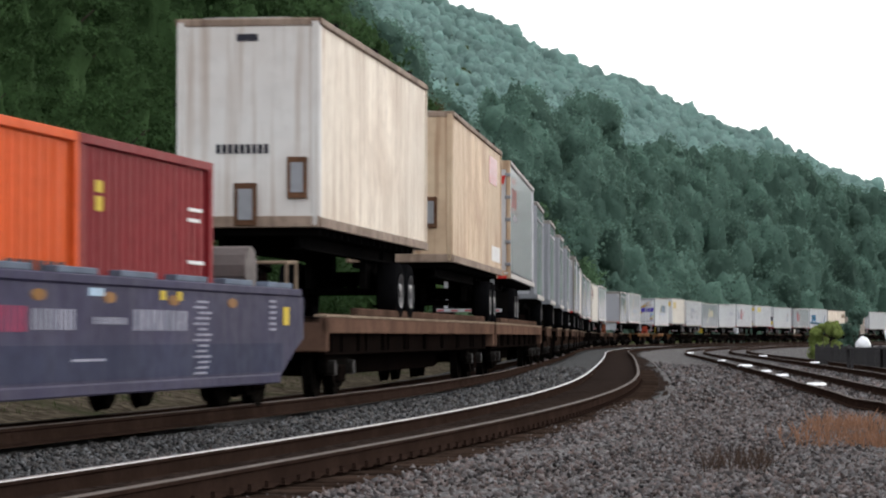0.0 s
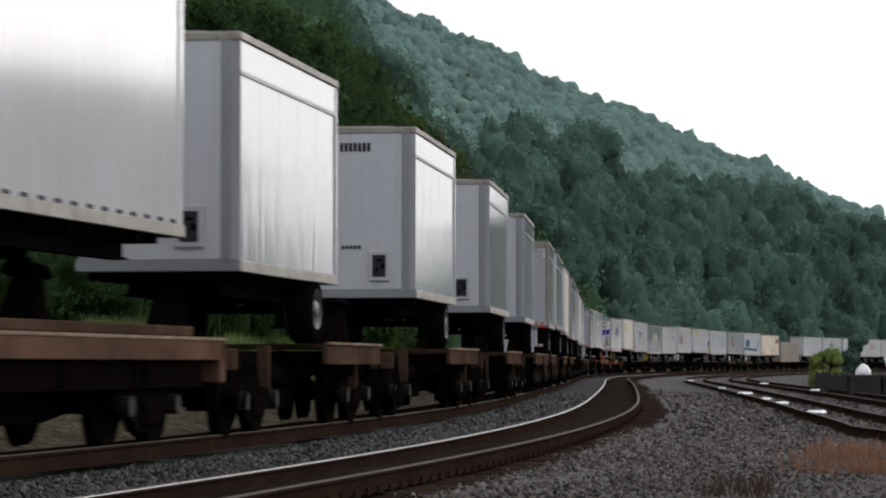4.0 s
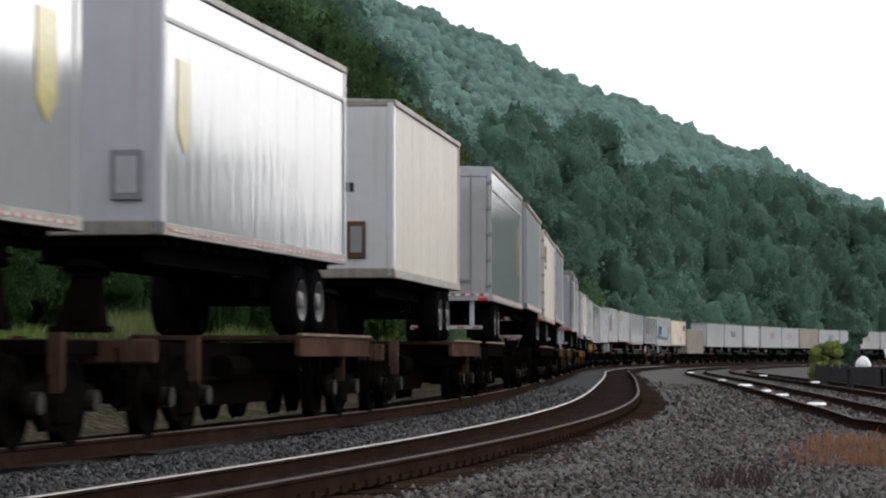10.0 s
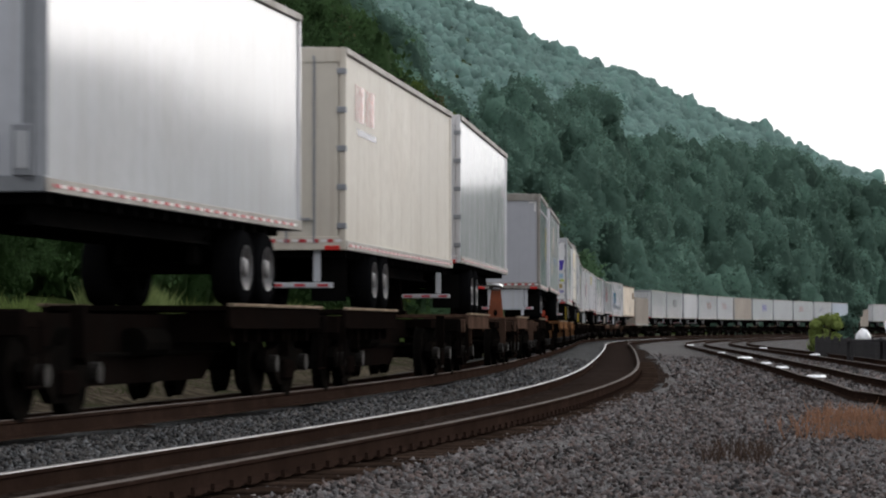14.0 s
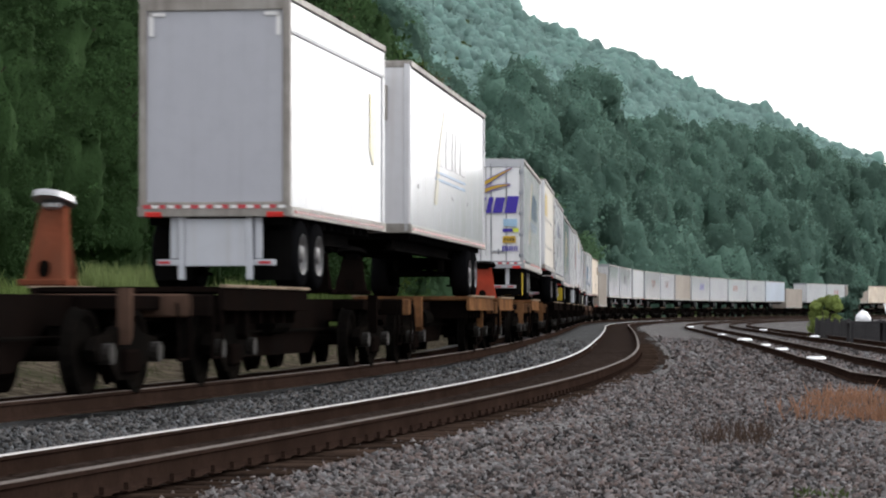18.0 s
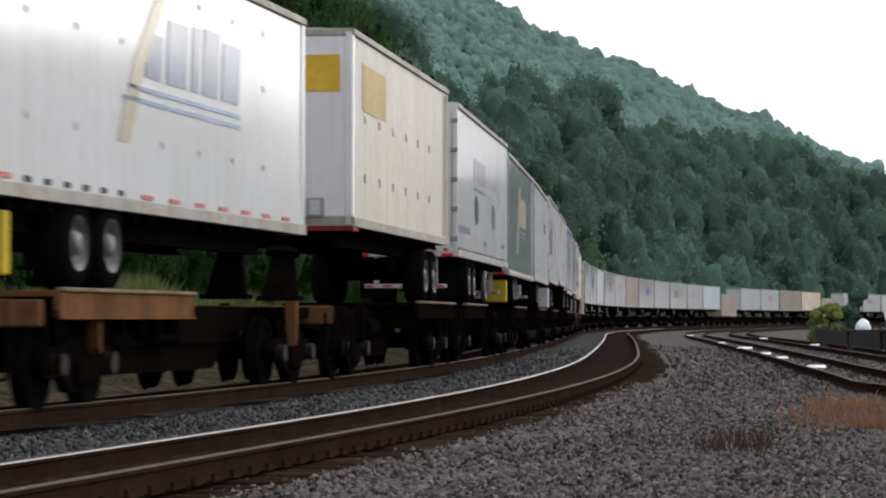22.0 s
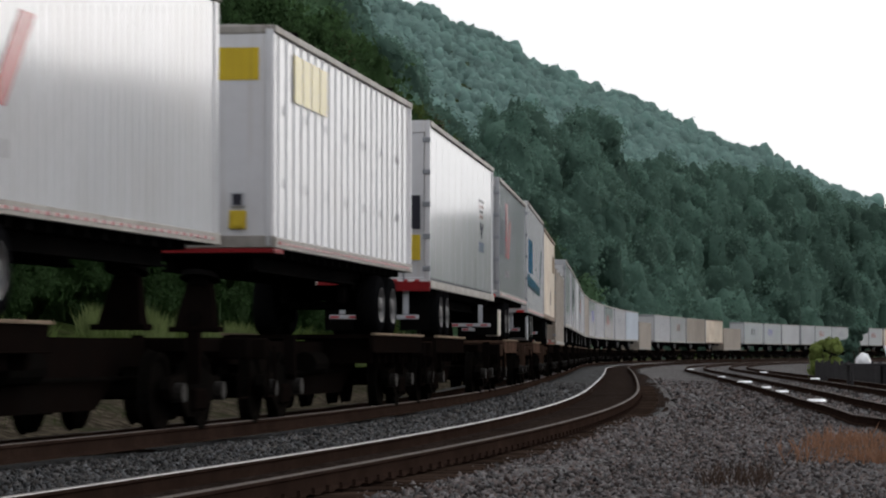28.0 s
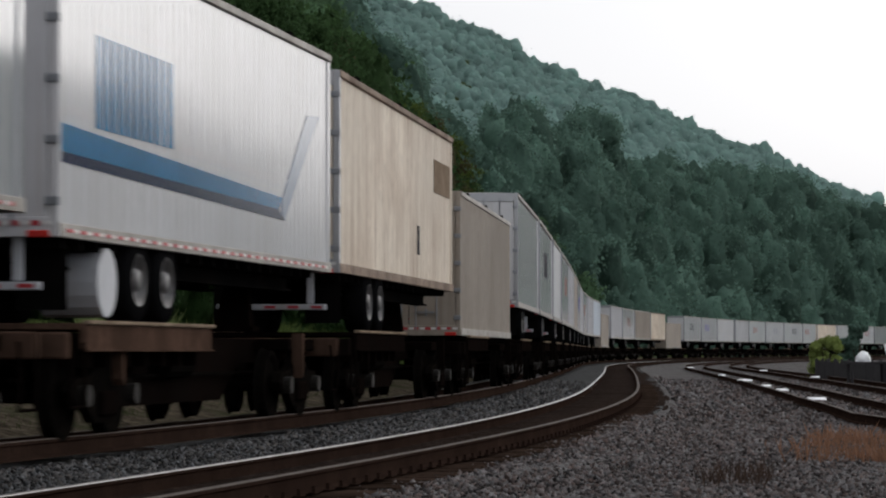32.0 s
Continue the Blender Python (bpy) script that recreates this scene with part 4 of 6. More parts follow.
    face_bars(e, "blue_sticker", M["bluesticker"], [(.47, .84, z + 1.12, z + 1.32)], f, "pale blue door sticker")
    face_bars(e, "violet_sticker", M["purple"], [(.45, .72, z + .98, z + 1.06)], f)
    face_bars(e, "lime_sticker", M["lime"], [(.72, .88, z + .97, z + 1.07)], f, "lime yellow sticker")
    face_bars(e, "orange_sticker", M["gold"], [(.45, .8, z + .68, z + .86)], f, "orange sticker with dark print")
    face_bars(e, "sticker_print", M["darkink"], [(.49 + i * .075, .53 + i * .075, z + .73, z + .81) for i in range(4)], f - .005)
    face_bars(e, "number_print", M["purple"], [(.44 + i * .062, .475 + i * .062, z + .46, z + .6) for i in range(7)], f)
    face_bars(e, "white_notice", M["whitetape"], [(-.94, -.78, z + .5, z + .62)], f)
    part("yellow_box", boxes((.45, .95, -L / 2 + .75, -L / 2 + .95, .12, .72), bevel=.02), M["yellow"], e, "yellow box under the floor")
    face_slant(e, "placard_holder", M["corner"], [[(-.68, z + .78), (-.5, z + .53), (-.5, z + .57), (-.65, z + .78)], [(-.5, z + .53), (-.32, z + .78), (-.35, z + .78), (-.5, z + .57)], [(-.32, z + .78), (-.5, z + 1.03), (-.5, z + .99), (-.35, z + .78)], [(-.5, z + 1.03), (-.68, z + .78), (-.65, z + .78), (-.5, z + .99)]], f, "diamond placard holder")
    e, L = van(258.6, 269.9, "offwhite", "smooth", "nose", nose_mat="white", label="off-white container-van with a yellow patch on its nose", low=1.08, top=4.02)
    z = 1.08
    slant(e, "yellow_panel", M["ochre"], [[(-L / 2 + 1.0, z + 1.78), (-L / 2 + 3.4, z + 1.78), (-L / 2 + 3.4, z + 2.5), (-L / 2 + 1.0, z + 2.5)]], X, "faded ochre panel")
    face_bars(e, "yellow_panel", M["gold"], [(.12, .82, z + 2.0, z + 2.55)], -L / 2 - .006, "ochre yellow panel")
    nose_boxes(e, L, [(.45, z + .28, .26, .3)])
    part("red_sill", boxes((-HW - .005, HW + .005, -L / 2 - .03, -L / 2 + .5, z - .06, z - .005)), M["chassisred"], e, "dark red chassis front")
    bars(e, "lashing_slots", M["corner"], [(-L / 2 + 1.2 + i * 1.5 + k, -L / 2 + 1.22 + i * 1.5 + k, zz, zz + .13) for i in range(6) for zz in (z + .7, z + 1.6) for k in (0, .09)], X)
    for yy in (L / 2 - .55, L / 2 - .3):
        bars(e, "side_seam", M["corner"], [(yy, yy + .03, z + .16, z + 2.8)], X)
    e, L = van(271.6, 284.8, "white", "fluted", "door", tape="rivet", label="white van trailer with dark lettering bars and upright marks", low=0.92, top=3.91)
    z = 0.92
    slant(e, "lettering", M["greyink"], lettering(7, -L / 2 + 3.9, z + 1.62, 3.0, .5, .4, .12), X)
    slant(e, "lettering", M["ghost"], lettering(10, -L / 2 + 7.0, z + 1.66, 3.2, .2, .4) + [[(-L / 2 + 6.6, z + 1.47), (-L / 2 + 10.2, z + 1.47), (-L / 2 + 10.2, z + 1.51), (-L / 2 + 6.6, z + 1.51)]], X)
    slant(e, "lettering_line", M["greyink"], [[(-L / 2 + 3.9, z + 1.47), (-L / 2 + 6.6, z + 1.47), (-L / 2 + 6.6, z + 1.52), (-L / 2 + 3.9, z + 1.52)]], X)
    for yy, ink in ((4.2, "darkink"), (8.7, "greyink")):
        for i in range(4):
            bars(e, "upright_mark", M[ink], [(-L / 2 + yy + i * .26, -L / 2 + yy + i * .26 + .09, z + (.78 if i in (1, 2) else .86), z + (1.36 if i in (1, 2) else 1.28))], X)
    slant(e, "small_lettering", M["greyink"], lettering(14, -L / 2 + .45, z + .5, 2.6, .13), X)
    slant(e, "small_lettering", M["greyink"], lettering(3, -L / 2 + 6.6, z + .35, .4, .12) + lettering(5, L / 2 - 1.6, z + .45, .9, .08), X)
    part("spare_wheel", wheel_mesh(.36, .1), M["rim"], e).location = (.8, 2.4, .45)
    e, L = van(285.4, 298.7, "silver", "smooth", "door", label="white van trailer with a faint arrow emblem", tape="dash", low=0.78, top=3.76)
    z = 0.78
    part("yellow_box", boxes((.45, .95, -L / 2 + .35, -L / 2 + .6, .12, .66), bevel=.02), M["yellow"], e, "yellow box under the floor")
    ghost_emblem(e, -2.0, z, 4.6, "ghostgold", "ghostgold", "ghost")
    e, L = van(299.8, 313, "white", "fluted", "door", label="ribbed white van trailer with small lettering bars")
    z = BOX0
    slant(e, "lettering", M["greyink"], lettering(9, L / 2 - 4.4, z + 1.85, 2.6, .12) + lettering(8, L / 2 - 4.3, z + 1.65, 2.4, .1), X)
    e, L = van(314.5, 326.3, "white", "fluted", "door", tape="fine", label="ribbed white van trailer with grey and red lettering bars", low=0.98, top=3.95)
    z = 0.98
    part("side_tank", boxes((.5, .97, -L / 2 + .5, -L / 2 + 1.3, .1, .78), bevel=.03), M["nose"], e, "pale box tank under the floor")
    emblem_two_tone(e, -L / 2 + .5, z + 1.0, 1.05)
    face_slant(e, "door_emblem", M["redpaint"], [[(.25, z + 1.9), (.4, z + 1.9), (.75, z + 2.4), (.6, z + 2.4)], [(.6, z + 1.9), (.75, z + 1.9), (.4, z + 2.4), (.25, z + 2.4)]], -L / 2 - .065, "red cross mark")
    e, L = van(329.2, 340.8, "white", "posts", "nose", nose_mat="white", tape="fine", label="white container-van with yellow panels", low=1.06, top=3.93)
    z = 1.06
    slant(e, "yellow_panel", M["paleyellow"], [[(-L / 2 + 1.35 + i * .62, z + 1.98), (-L / 2 + 1.9 + i * .62, z + 1.98), (-L / 2 + 1.9 + i * .62, z + 2.62), (-L / 2 + 1.35 + i * .62, z + 2.62)] for i in range(4)], XP, "pale yellow panels")
    face_bars(e, "yellow_panel", M["yellow"], [(-.08, .82, z + 2.16, z + 2.58)], -L / 2 - .006, "yellow panel with dark print")
    face_bars(e, "panel_print", M["darkink"], [(.0, .2, z + 2.44, z + 2.48), (.08, .12, z + 2.26, z + 2.46)], -L / 2 - .011)
    nose_boxes(e, L, [(.55, z + .62, .18, .2), (.1, z + .5, .16, .5)], "greyvan")
    nose_boxes(e, L, [(.55, z + .36, .22, .24)], "yellow")
    part("red_sill", boxes((-HW - .005, HW + .005, -L / 2 - .03, -L / 2 + .6, z - .06, z - .005)), M["chassisred"], e, "dark red chassis front")
    bars(e, "lashing_slots", M["corner"], [(-L / 2 + .6 + i * 1.6, -L / 2 + .65 + i * 1.6, zz, zz + .12) for i in range(7) for zz in (z + .8, z + 1.75)], XP)
    e, L = van(343.3, 356.3, "white", "smooth", "door", tape="rivet", axles=[2.1, 3.2], label="streaked aluminium van trailer with black notices on its door edge", low=0.86, top=3.85)
    z = 0.86
    face_bars(e, "door_notices", M["darkink"], [(.2, .85, z + 1.05, z + 1.65)], -L / 2 - .06)
    face_bars(e, "door_notices", M["yellow"], [(.5, .85, z + .5, z + .95)], -L / 2 - .06)
    for i, (k, w_) in enumerate((("navyband", .5), ("fadedred", .42), ("navyband", .34), ("fadedred", .26))):
        for c in (-1, 1):
            bars(e, "emblem_stripe", M[k], [(L / 2 - 2.7 + c * (w_ + .12) / 2 - w_ / 2 * .8, L / 2 - 2.7 + c * (w_ + .12) / 2 + w_ / 2 * .8, z + 2.05 - i * .11, z + 2.11 - i * .11)], X)
    slant(e, "emblem_wedge", M["navyband"], [[(L / 2 - 3.1, z + 1.62), (L / 2 - 2.95, z + 1.62), (L / 2 - 2.66, z + 1.34), (L / 2 - 2.7, z + 1.28)], [(L / 2 - 2.3, z + 1.62), (L / 2 - 2.45, z + 1.62), (L / 2 - 2.74, z + 1.34), (L / 2 - 2.7, z + 1.28)]], X)
    bars(e, "blue_lettering", M["ghostblue"], [(L / 2 - 3.3 + i * .2, L / 2 - 3.18 + i * .2, z + 1.0, z + 1.2) for i in range(6)], X)
    part("red_rail", boxes((-HW + .02, HW + .006, -L / 2 - .06, -L / 2, z - .05, z + .12)), M["chassisred"], e)
    e, L = van(358.2, 370, "silver", "fluted", "door", tape="fine", label="ribbed silver van trailer with grey and red lettering bars", low=1, top=3.76)
    z = 1
    emblem_two_tone(e, -L / 2 + .4, z + 1.0, 1.05)
    face_slant(e, "door_emblem", M["redpaint"], [[(.25, z + 1.85), (.4, z + 1.85), (.75, z + 2.3), (.6, z + 2.3)], [(.6, z + 1.85), (.75, z + 1.85), (.4, z + 2.3), (.25, z + 2.3)]], -L / 2 - .065, "red cross mark")
    part("fuel_tank", boxes((.62, .95, -L / 2 + 1.0, -L / 2 + 1.7, .1, .72), bevel=.03), M["offwhite"], e, "pale box tank under the floor")
    e, L = van(371, 383.8, "white", "fluted", "door", tape="dash", label="ribbed white van trailer with a bending blue band", low=0.82, top=3.9)
    z = 0.82
    slant(e, "blue_band", M["blueband"], [[(-L / 2 + .05, z + .84), (L / 2 - 3.2, z + .74), (L / 2 - 3.0, z + .9), (-L / 2 + .05, z + 1.12)]], X, "blue painted band")
    slant(e, "navy_band", M["navyband"], [[(-L / 2 + .05, z + .74), (L / 2 - 2.9, z + .61), (L / 2 - 3.2, z + .74), (-L / 2 + .05, z + .84)]], X, "navy painted band")
    slant(e, "faded_band", M["ghostblue"], [[(L / 2 - 3.05, z + .68), (L / 2 - 2.85, z + .61), (L / 2 - .7, z + 2.15), (L / 2 - 1.5, z + 2.1), (L / 2 - 3.0, z + .9)]], X, "faded grey-blue band turning upwards")
    slant(e, "blue_letter_block", M["blueband"], [q for i in range(11) for q in lettering(1, -L / 2 + 1.3 + i * .28, z + 1.15, .28, .95, .28)], X)
    part("tank", tubes(((.3, -L / 2 + 1.9, .42), (.95, -L / 2 + 1.9, .42), .36), seg=16), M["nose"], e, "pale round tank under the floor")
    e, L = van(384.5, 397.7, "cream", "smooth", "door", label="cream van trailer with a brown patch high on its side")
    z = BOX0
    slant(e, "brown_patch", M["deck_edge"], [[(L / 2 - 2.6, z + 1.75), (L / 2 - .3, z + 1.75), (L / 2 - .3, z + 2.35), (L / 2 - 2.6, z + 2.35)]], X)
    slant(e, "small_marks", M["darkink"], lettering(2, 1.8, z + .55, .4, .5, .4), X)
    e, L = van(399.2, 413, "tan", "corrugated", "door", low=.02, top=2.85, foot=False, label="tan ribbed container standing on the car deck")
    z = BOX0
    e, L = van(416.5, 430.2, "white", "smooth", "door", label="tall white van trailer with plain sides", detail=2)
    z = BOX0
    z = BOX0
    # the rest of the train, seen only from afar
    rng = random.Random(4)
    far = [(431.5, 445.2, "white"), (447, 458.4, "greyvan"), (460.3, 475.4, "white"), (476.2, 489, "white"), (490.2, 503.7, "tan"), (504.8, 520, "white"), (521, 535, "white"),
           (536.2, 550.5, "white"), (552, 565, "white"), (565.8, 580, "bluevan"), (581.2, 593.6, "low"), (597, 611.6, "white"), (612.8, 626.2, "white"),
           (627.4, 643.3, "tan"), (644, 658.2, "cream"), (659.2, 673, "low"), (676, 690, "white"), (691.5, 704, "white"), (705, 718, "greyvan"), (719.7, 730, "greyvan"),
           (730.6, 742.8, "white"), (743.6, 756.4, "white"), (757.6, 771, "white"), (771.8, 781.6, "white"), (783, 797, "cream"), (798.4, 811.4, "white"), (812.6, 826, "white"),
           (827.2, 840, "silver"), (841.4, 854.6, "white")]
    for u0, u1, sk in far:
        low = sk == "low"
        e, L = van(u0, u1, "tan" if low else sk, "smooth" if rng.random() < .6 else "posts", "door", detail=0 if u0 > 470 else 1, low=.02 if low else None, top=2.85 if low else BOX1, foot=not low,
                   label={"low": "tan container standing low on the car deck", "white": "plain white van trailer far back in the train", "tan": "tan van trailer far back in the train",
                          "cream": "cream van trailer far back in the train", "greyvan": "grey van trailer far back in the train", "bluevan": "pale blue-grey van trailer far back in the train",
                          "silver": "silver van trailer far back in the train"}[sk])
        if sk == "white" and rng.random() < .7:
            k = rng.choice(["purple", "greyink", "fadedred", "darkink"])
            slant(e, "lettering", M[k], lettering(3, -1.5 + rng.uniform(-2, 2), z + 1.3, 3.4, .8, .4), X, "lettering bars")


build_vans()


# ---------- railway cars ----------
def truck(parent, y):
    """A two-axle freight truck: side frames, bolster, springs and four wheels."""
    t = put("truck", "bolster", lambda: boxes((-.95, .95, -.16, .16, .42, .62), (-.2, .2, -.3, .3, .6, .8), bevel=.02), M["truck"], parent, (0, y, 0), "grimy cast truck bolster")
    fr = [(-1.15, .5), (-1.05, .62), (-.55, .66), (-.3, .74), (.3, .74), (.55, .66), (1.05, .62), (1.15, .5), (1.05, .38), (.6, .34), (.35, .18), (-.35, .18), (-.6, .34), (-1.05, .38)]
    for s in (1, -1):
        put("side_frame", "sideframe", lambda: prism(fr, -.06, .06), M["truck"], t, (s * .92, 0, 0))
        put("spring_nest", "springs", lambda: boxes((-.06, .06, -.26, .26, .24, .5), bevel=.03), M["car_brown"], t, (s * .99, 0, 0))
        for yy in (-.86, .86):
            put("bearing_cap", "bearing", lambda: tubes(((-.08, 0, 0), (.08, 0, 0), .11), seg=12), M["bearing"], t, (s * 1.0, yy, .46), "greasy steel bearing cap")
            w = put("wheel", "rwheel", lambda: wheel_disc(), M["truck"], t, (s * .74, yy, .46), "steel railway wheel", smooth=False)
    for yy in (-.86, .86):
        put("axle", "raxle", lambda: tubes(((-.9, 0, 0), (.9, 0, 0), .08), seg=10), M["truck"], t, (0, yy, .46))
    return t


def wheel_disc():
    prof = [(.05, -.07), (.34, -.03), (.4, -.07), (.49, -.07), (.46, -.04), (.455, .07), (.4, .07), (.34, .02), (.05, .07)]
    n = 24
    bm = bmesh.new()
    rings = []
    for i in range(n):
        a = 2 * math.pi * i / n
        rings.append([bm.verts.new((x, r * math.cos(a), r * math.sin(a))) for r, x in prof])
    for i in range(n):
        for j in range(len(prof) - 1):
            bm.faces.new((rings[i][j], rings[(i + 1) % n][j], rings[(i + 1) % n][j + 1], rings[i][j + 1]))
    return bm


D0 = DECK - RAIL_A        # deck above the rail


def coupler(parent, y, s):
    put("coupler", ("coupler", s), lambda: boxes((-.09, .09, -.35, .25, -.09, .09), (-.16, .16, s * .2 - .12, s * .2 + .16, -.14, .14), bevel=.02), M["truck"], parent, (0, y, .86))


def hitch_plate(up=0.0):
    """An oval plate with a bevelled rim, tipped back a little on its block."""
    bm = boxes((-.16, .16, -.14, .14, D0 + .58 + up, D0 + .68 + up), bevel=.03)
    m = Matrix.Translation((0, -.02, D0 + .7 + up)) @ Matrix.Rotation(-.16, 4, "X") @ Matrix.Diagonal((.34, .4, 1, 1))
    bmesh.ops.create_cone(bm, cap_ends=True, segments=20, radius1=1, radius2=.93, depth=.07, matrix=m)
    return bm


def hitch_stand(up=0.0):
    """A leaning tapered stand with a recessed front."""
    z0, z1 = D0, D0 + .62 + up
    bm = bmesh.new()
    v = [bm.verts.new(p) for p in ((-.36, -.37, z0), (.36, -.37, z0), (.36, -.1, z0), (-.36, -.1, z0), (-.21, -.08, z1), (.21, -.08, z1), (.21, .1, z1), (-.21, .1, z1))]
    fs = [bm.faces.new([v[i] for i in f]) for f in ((0, 1, 5, 4), (1, 2, 6, 5), (2, 3, 7, 6), (3, 0, 4, 7), (4, 5, 6, 7), (3, 2, 1, 0))]
    bmesh.ops.inset_region(bm, faces=[fs[0]], thickness=.06, depth=-.06)
    return bm


def hitch(parent, y, red=False, silver=False):
    """A trailer hitch: a leaning stand, a strut behind it and an oval top plate."""
    hm = M["hitch_brown" if silver else "hitch" if red else "car_brown"]
    up = .22 if red else 0.0
    h = put("hitch", ("hitch", red, silver), lambda: hitch_stand(up), hm, parent, (0, y, 0), "red-oxide trailer hitch stand" if red else "dark trailer hitch stand")
    if silver:
        h.scale = (.62, 1, 1)
    elif not red:
        h.scale = (.75, 1, 1)
    put("hitch_base", ("hitch5", red, silver), lambda: boxes((-.44, .44, -.42, -.05, D0 - .02, D0 + .05), bevel=.012), hm, h)
    put("hitch_screw", "hitch6", lambda: tubes(((0, -.38, D0 + .16), (0, -.2, D0 + .16), .09), seg=14), M["truck"], h)
    for c in (.12, -.12):
        put("hitch_strut", ("hitch3", red, silver), lambda: tubes(((0, .5, D0), (0, .05, D0 + .6 + up), .045)), hm, h, (c, 0, 0))
    put("hitch_plate", ("hitch4", silver, red), lambda: hitch_plate(up), M["hitch_top" if silver else "under"], h, label="worn silver hitch plate" if silver else "greasy black hitch plate")


def spine_car(u0, u1, paint, door_near, label):
    """A skeleton platform: deep centre sill, a tray under the trailer's wheels, end decks, a hitch and two trucks."""
    L = u1 - u0 - .5
    e = empty("flatcar", label, "flatcar", "cars of the train")
    m = M[paint]
    a, b = -L / 2, L / 2
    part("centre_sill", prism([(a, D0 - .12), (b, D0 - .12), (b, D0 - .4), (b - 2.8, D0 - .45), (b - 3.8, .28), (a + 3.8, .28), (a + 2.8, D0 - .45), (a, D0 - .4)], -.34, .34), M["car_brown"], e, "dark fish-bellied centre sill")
    sg = 1 if door_near else -1
    ty0 = a + .9 if door_near else b - .9 - min(4.6, L * .36)
    ty1 = ty0 + min(4.6, L * .36)
    tray = part("wheel_tray", boxes((-1.16, 1.16, ty0, ty1, D0 - .07, D0 - .005), bevel=.006), m, e, "steel tray for the trailer wheels")
    for s in (1, -1):
        part("tray_side", boxes((s * 1.1, s * 1.17, ty0 - .2, ty1 + .2, D0 - .27, D0 - .02), (s * 1.12, s * 1.2, ty0 - .2, ty1 + .2, D0 - .29, D0 - .265), bevel=.008), m, tray)
        part("tray_lip", boxes((s * 1.13, s * 1.21, ty0 - .2, ty1 + .2, D0 - .02, D0 + .02), bevel=.008), M["deck_edge"], tray, "pale edge strip")
    for yy in np.arange(ty0 + .3, ty1, .7):
        part("cross_bearer", prism([(yy - .06, D0 - .1), (yy + .06, D0 - .1), (yy + .06, D0 - .45), (yy - .06, D0 - .45)], -1.06, 1.06), M["car_brown"], e)
    hy = (b - 1.5) if door_near else (a + 1.5)
    for s, yy in ((-1, a), (1, b)):
        part("end_deck", boxes((-.82, .82, yy - s * 1.9, yy - s * .15, D0 - .28, D0 - .12), bevel=.015), M["car_brown"], e)
        part("end_sill", boxes((-1.15, 1.15, yy - s * .3, yy - s * .12, D0 - .36, D0 - .1), bevel=.02), m, e)
        for c in (1, -1):
            part("gusset", prism([(yy - s * 2.35, D0 - .05), (yy - s * 2.2, D0 - .05), (yy - s * 2.24, .62), (yy - s * 2.32, .55)], c * .96, c * 1.1), m, e, "tapered bracket plate")
        for c in (1, -1):
            part("grab_iron", bent([(c * 1.14, yy - s * .25, D0 - .1), (c * 1.16, yy - s * .25, .6), (c * 1.14, yy - s * .26, .36), (c * 1.14, yy - s * .69, .36), (c * 1.16, yy - s * .7, .6), (c * 1.14, yy - s * .7, D0 - .2)], .02), M["car_brown"], e)
        coupler(e, yy, s)
        truck(e, yy - s * 2.0)
    part("brake_cylinder", tubes(((.45, -.6, .75), (.45, .5, .75), .17), seg=12), M["truck"], e)
    part("brake_pipe", tubes(((.42, a + .5, .62), (.42, b - .5, .62), .025), ((-.42, a + .5, .62), (-.42, b - .5, .62), .02), seg=5), M["truck"], e)
    hitch(e, hy, u0 in (184.2, 228.3), u0 == 184.2)
    ride(e, u0 + .25, u1 - .25, RAIL_A)
    return e


def long_flat(u0, u1, paint, label):
    """A flatcar with an unbroken deck and deep side sills."""
    L = u1 - u0 - .5
    e = empty("flatcar", label, "flatcar", "cars of the train")
    a, b = -L / 2, L / 2
    m = M[paint]
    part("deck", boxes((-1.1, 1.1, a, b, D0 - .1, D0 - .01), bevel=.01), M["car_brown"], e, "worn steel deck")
    for s in (1, -1):
        part("side_sill", boxes((s * 1.12, s * 1.2, a, b, D0 - .24, D0 - .02), bevel=.01), m, e)
        part("lower_sill", boxes((s * 1.0, s * 1.08, a + .6, b - .6, D0 - .55, D0 - .2), *[(s * 1.08, s * 1.14, y, y + .08, D0 - .5, D0 - .24) for y in np.arange(a + .9, b - .9, 2.6)], bevel=.01), M["car_brown"], e)
        part("deck_edge", boxes((s * 1.02, s * 1.21, a, b, D0 - .02, D0 + .02), bevel=.008), M["deck_edge"], e, "pale deck edge")
        part("side_curb", boxes((s * .98, s * 1.1, a + 3.5, b - 1.0, D0 + .02, D0 + .14), bevel=.02), M["car_tan"], e, "low curb along the deck")
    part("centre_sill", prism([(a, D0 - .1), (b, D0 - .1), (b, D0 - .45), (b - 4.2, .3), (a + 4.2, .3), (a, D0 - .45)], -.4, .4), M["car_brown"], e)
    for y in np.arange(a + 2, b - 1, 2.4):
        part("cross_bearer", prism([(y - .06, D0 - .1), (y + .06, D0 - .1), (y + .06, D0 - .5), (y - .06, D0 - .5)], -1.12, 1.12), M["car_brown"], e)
    for s, yy in ((-1, a), (1, b)):
        part("end_sill", boxes((-1.2, 1.2, yy - s * .22, yy, D0 - .5, D0 - .02), bevel=.02), m, e)
        coupler(e, yy, s)
        truck(e, yy - s * 2.4)
    ride(e, u0 + .25, u1 - .25, RAIL_A)
    return e


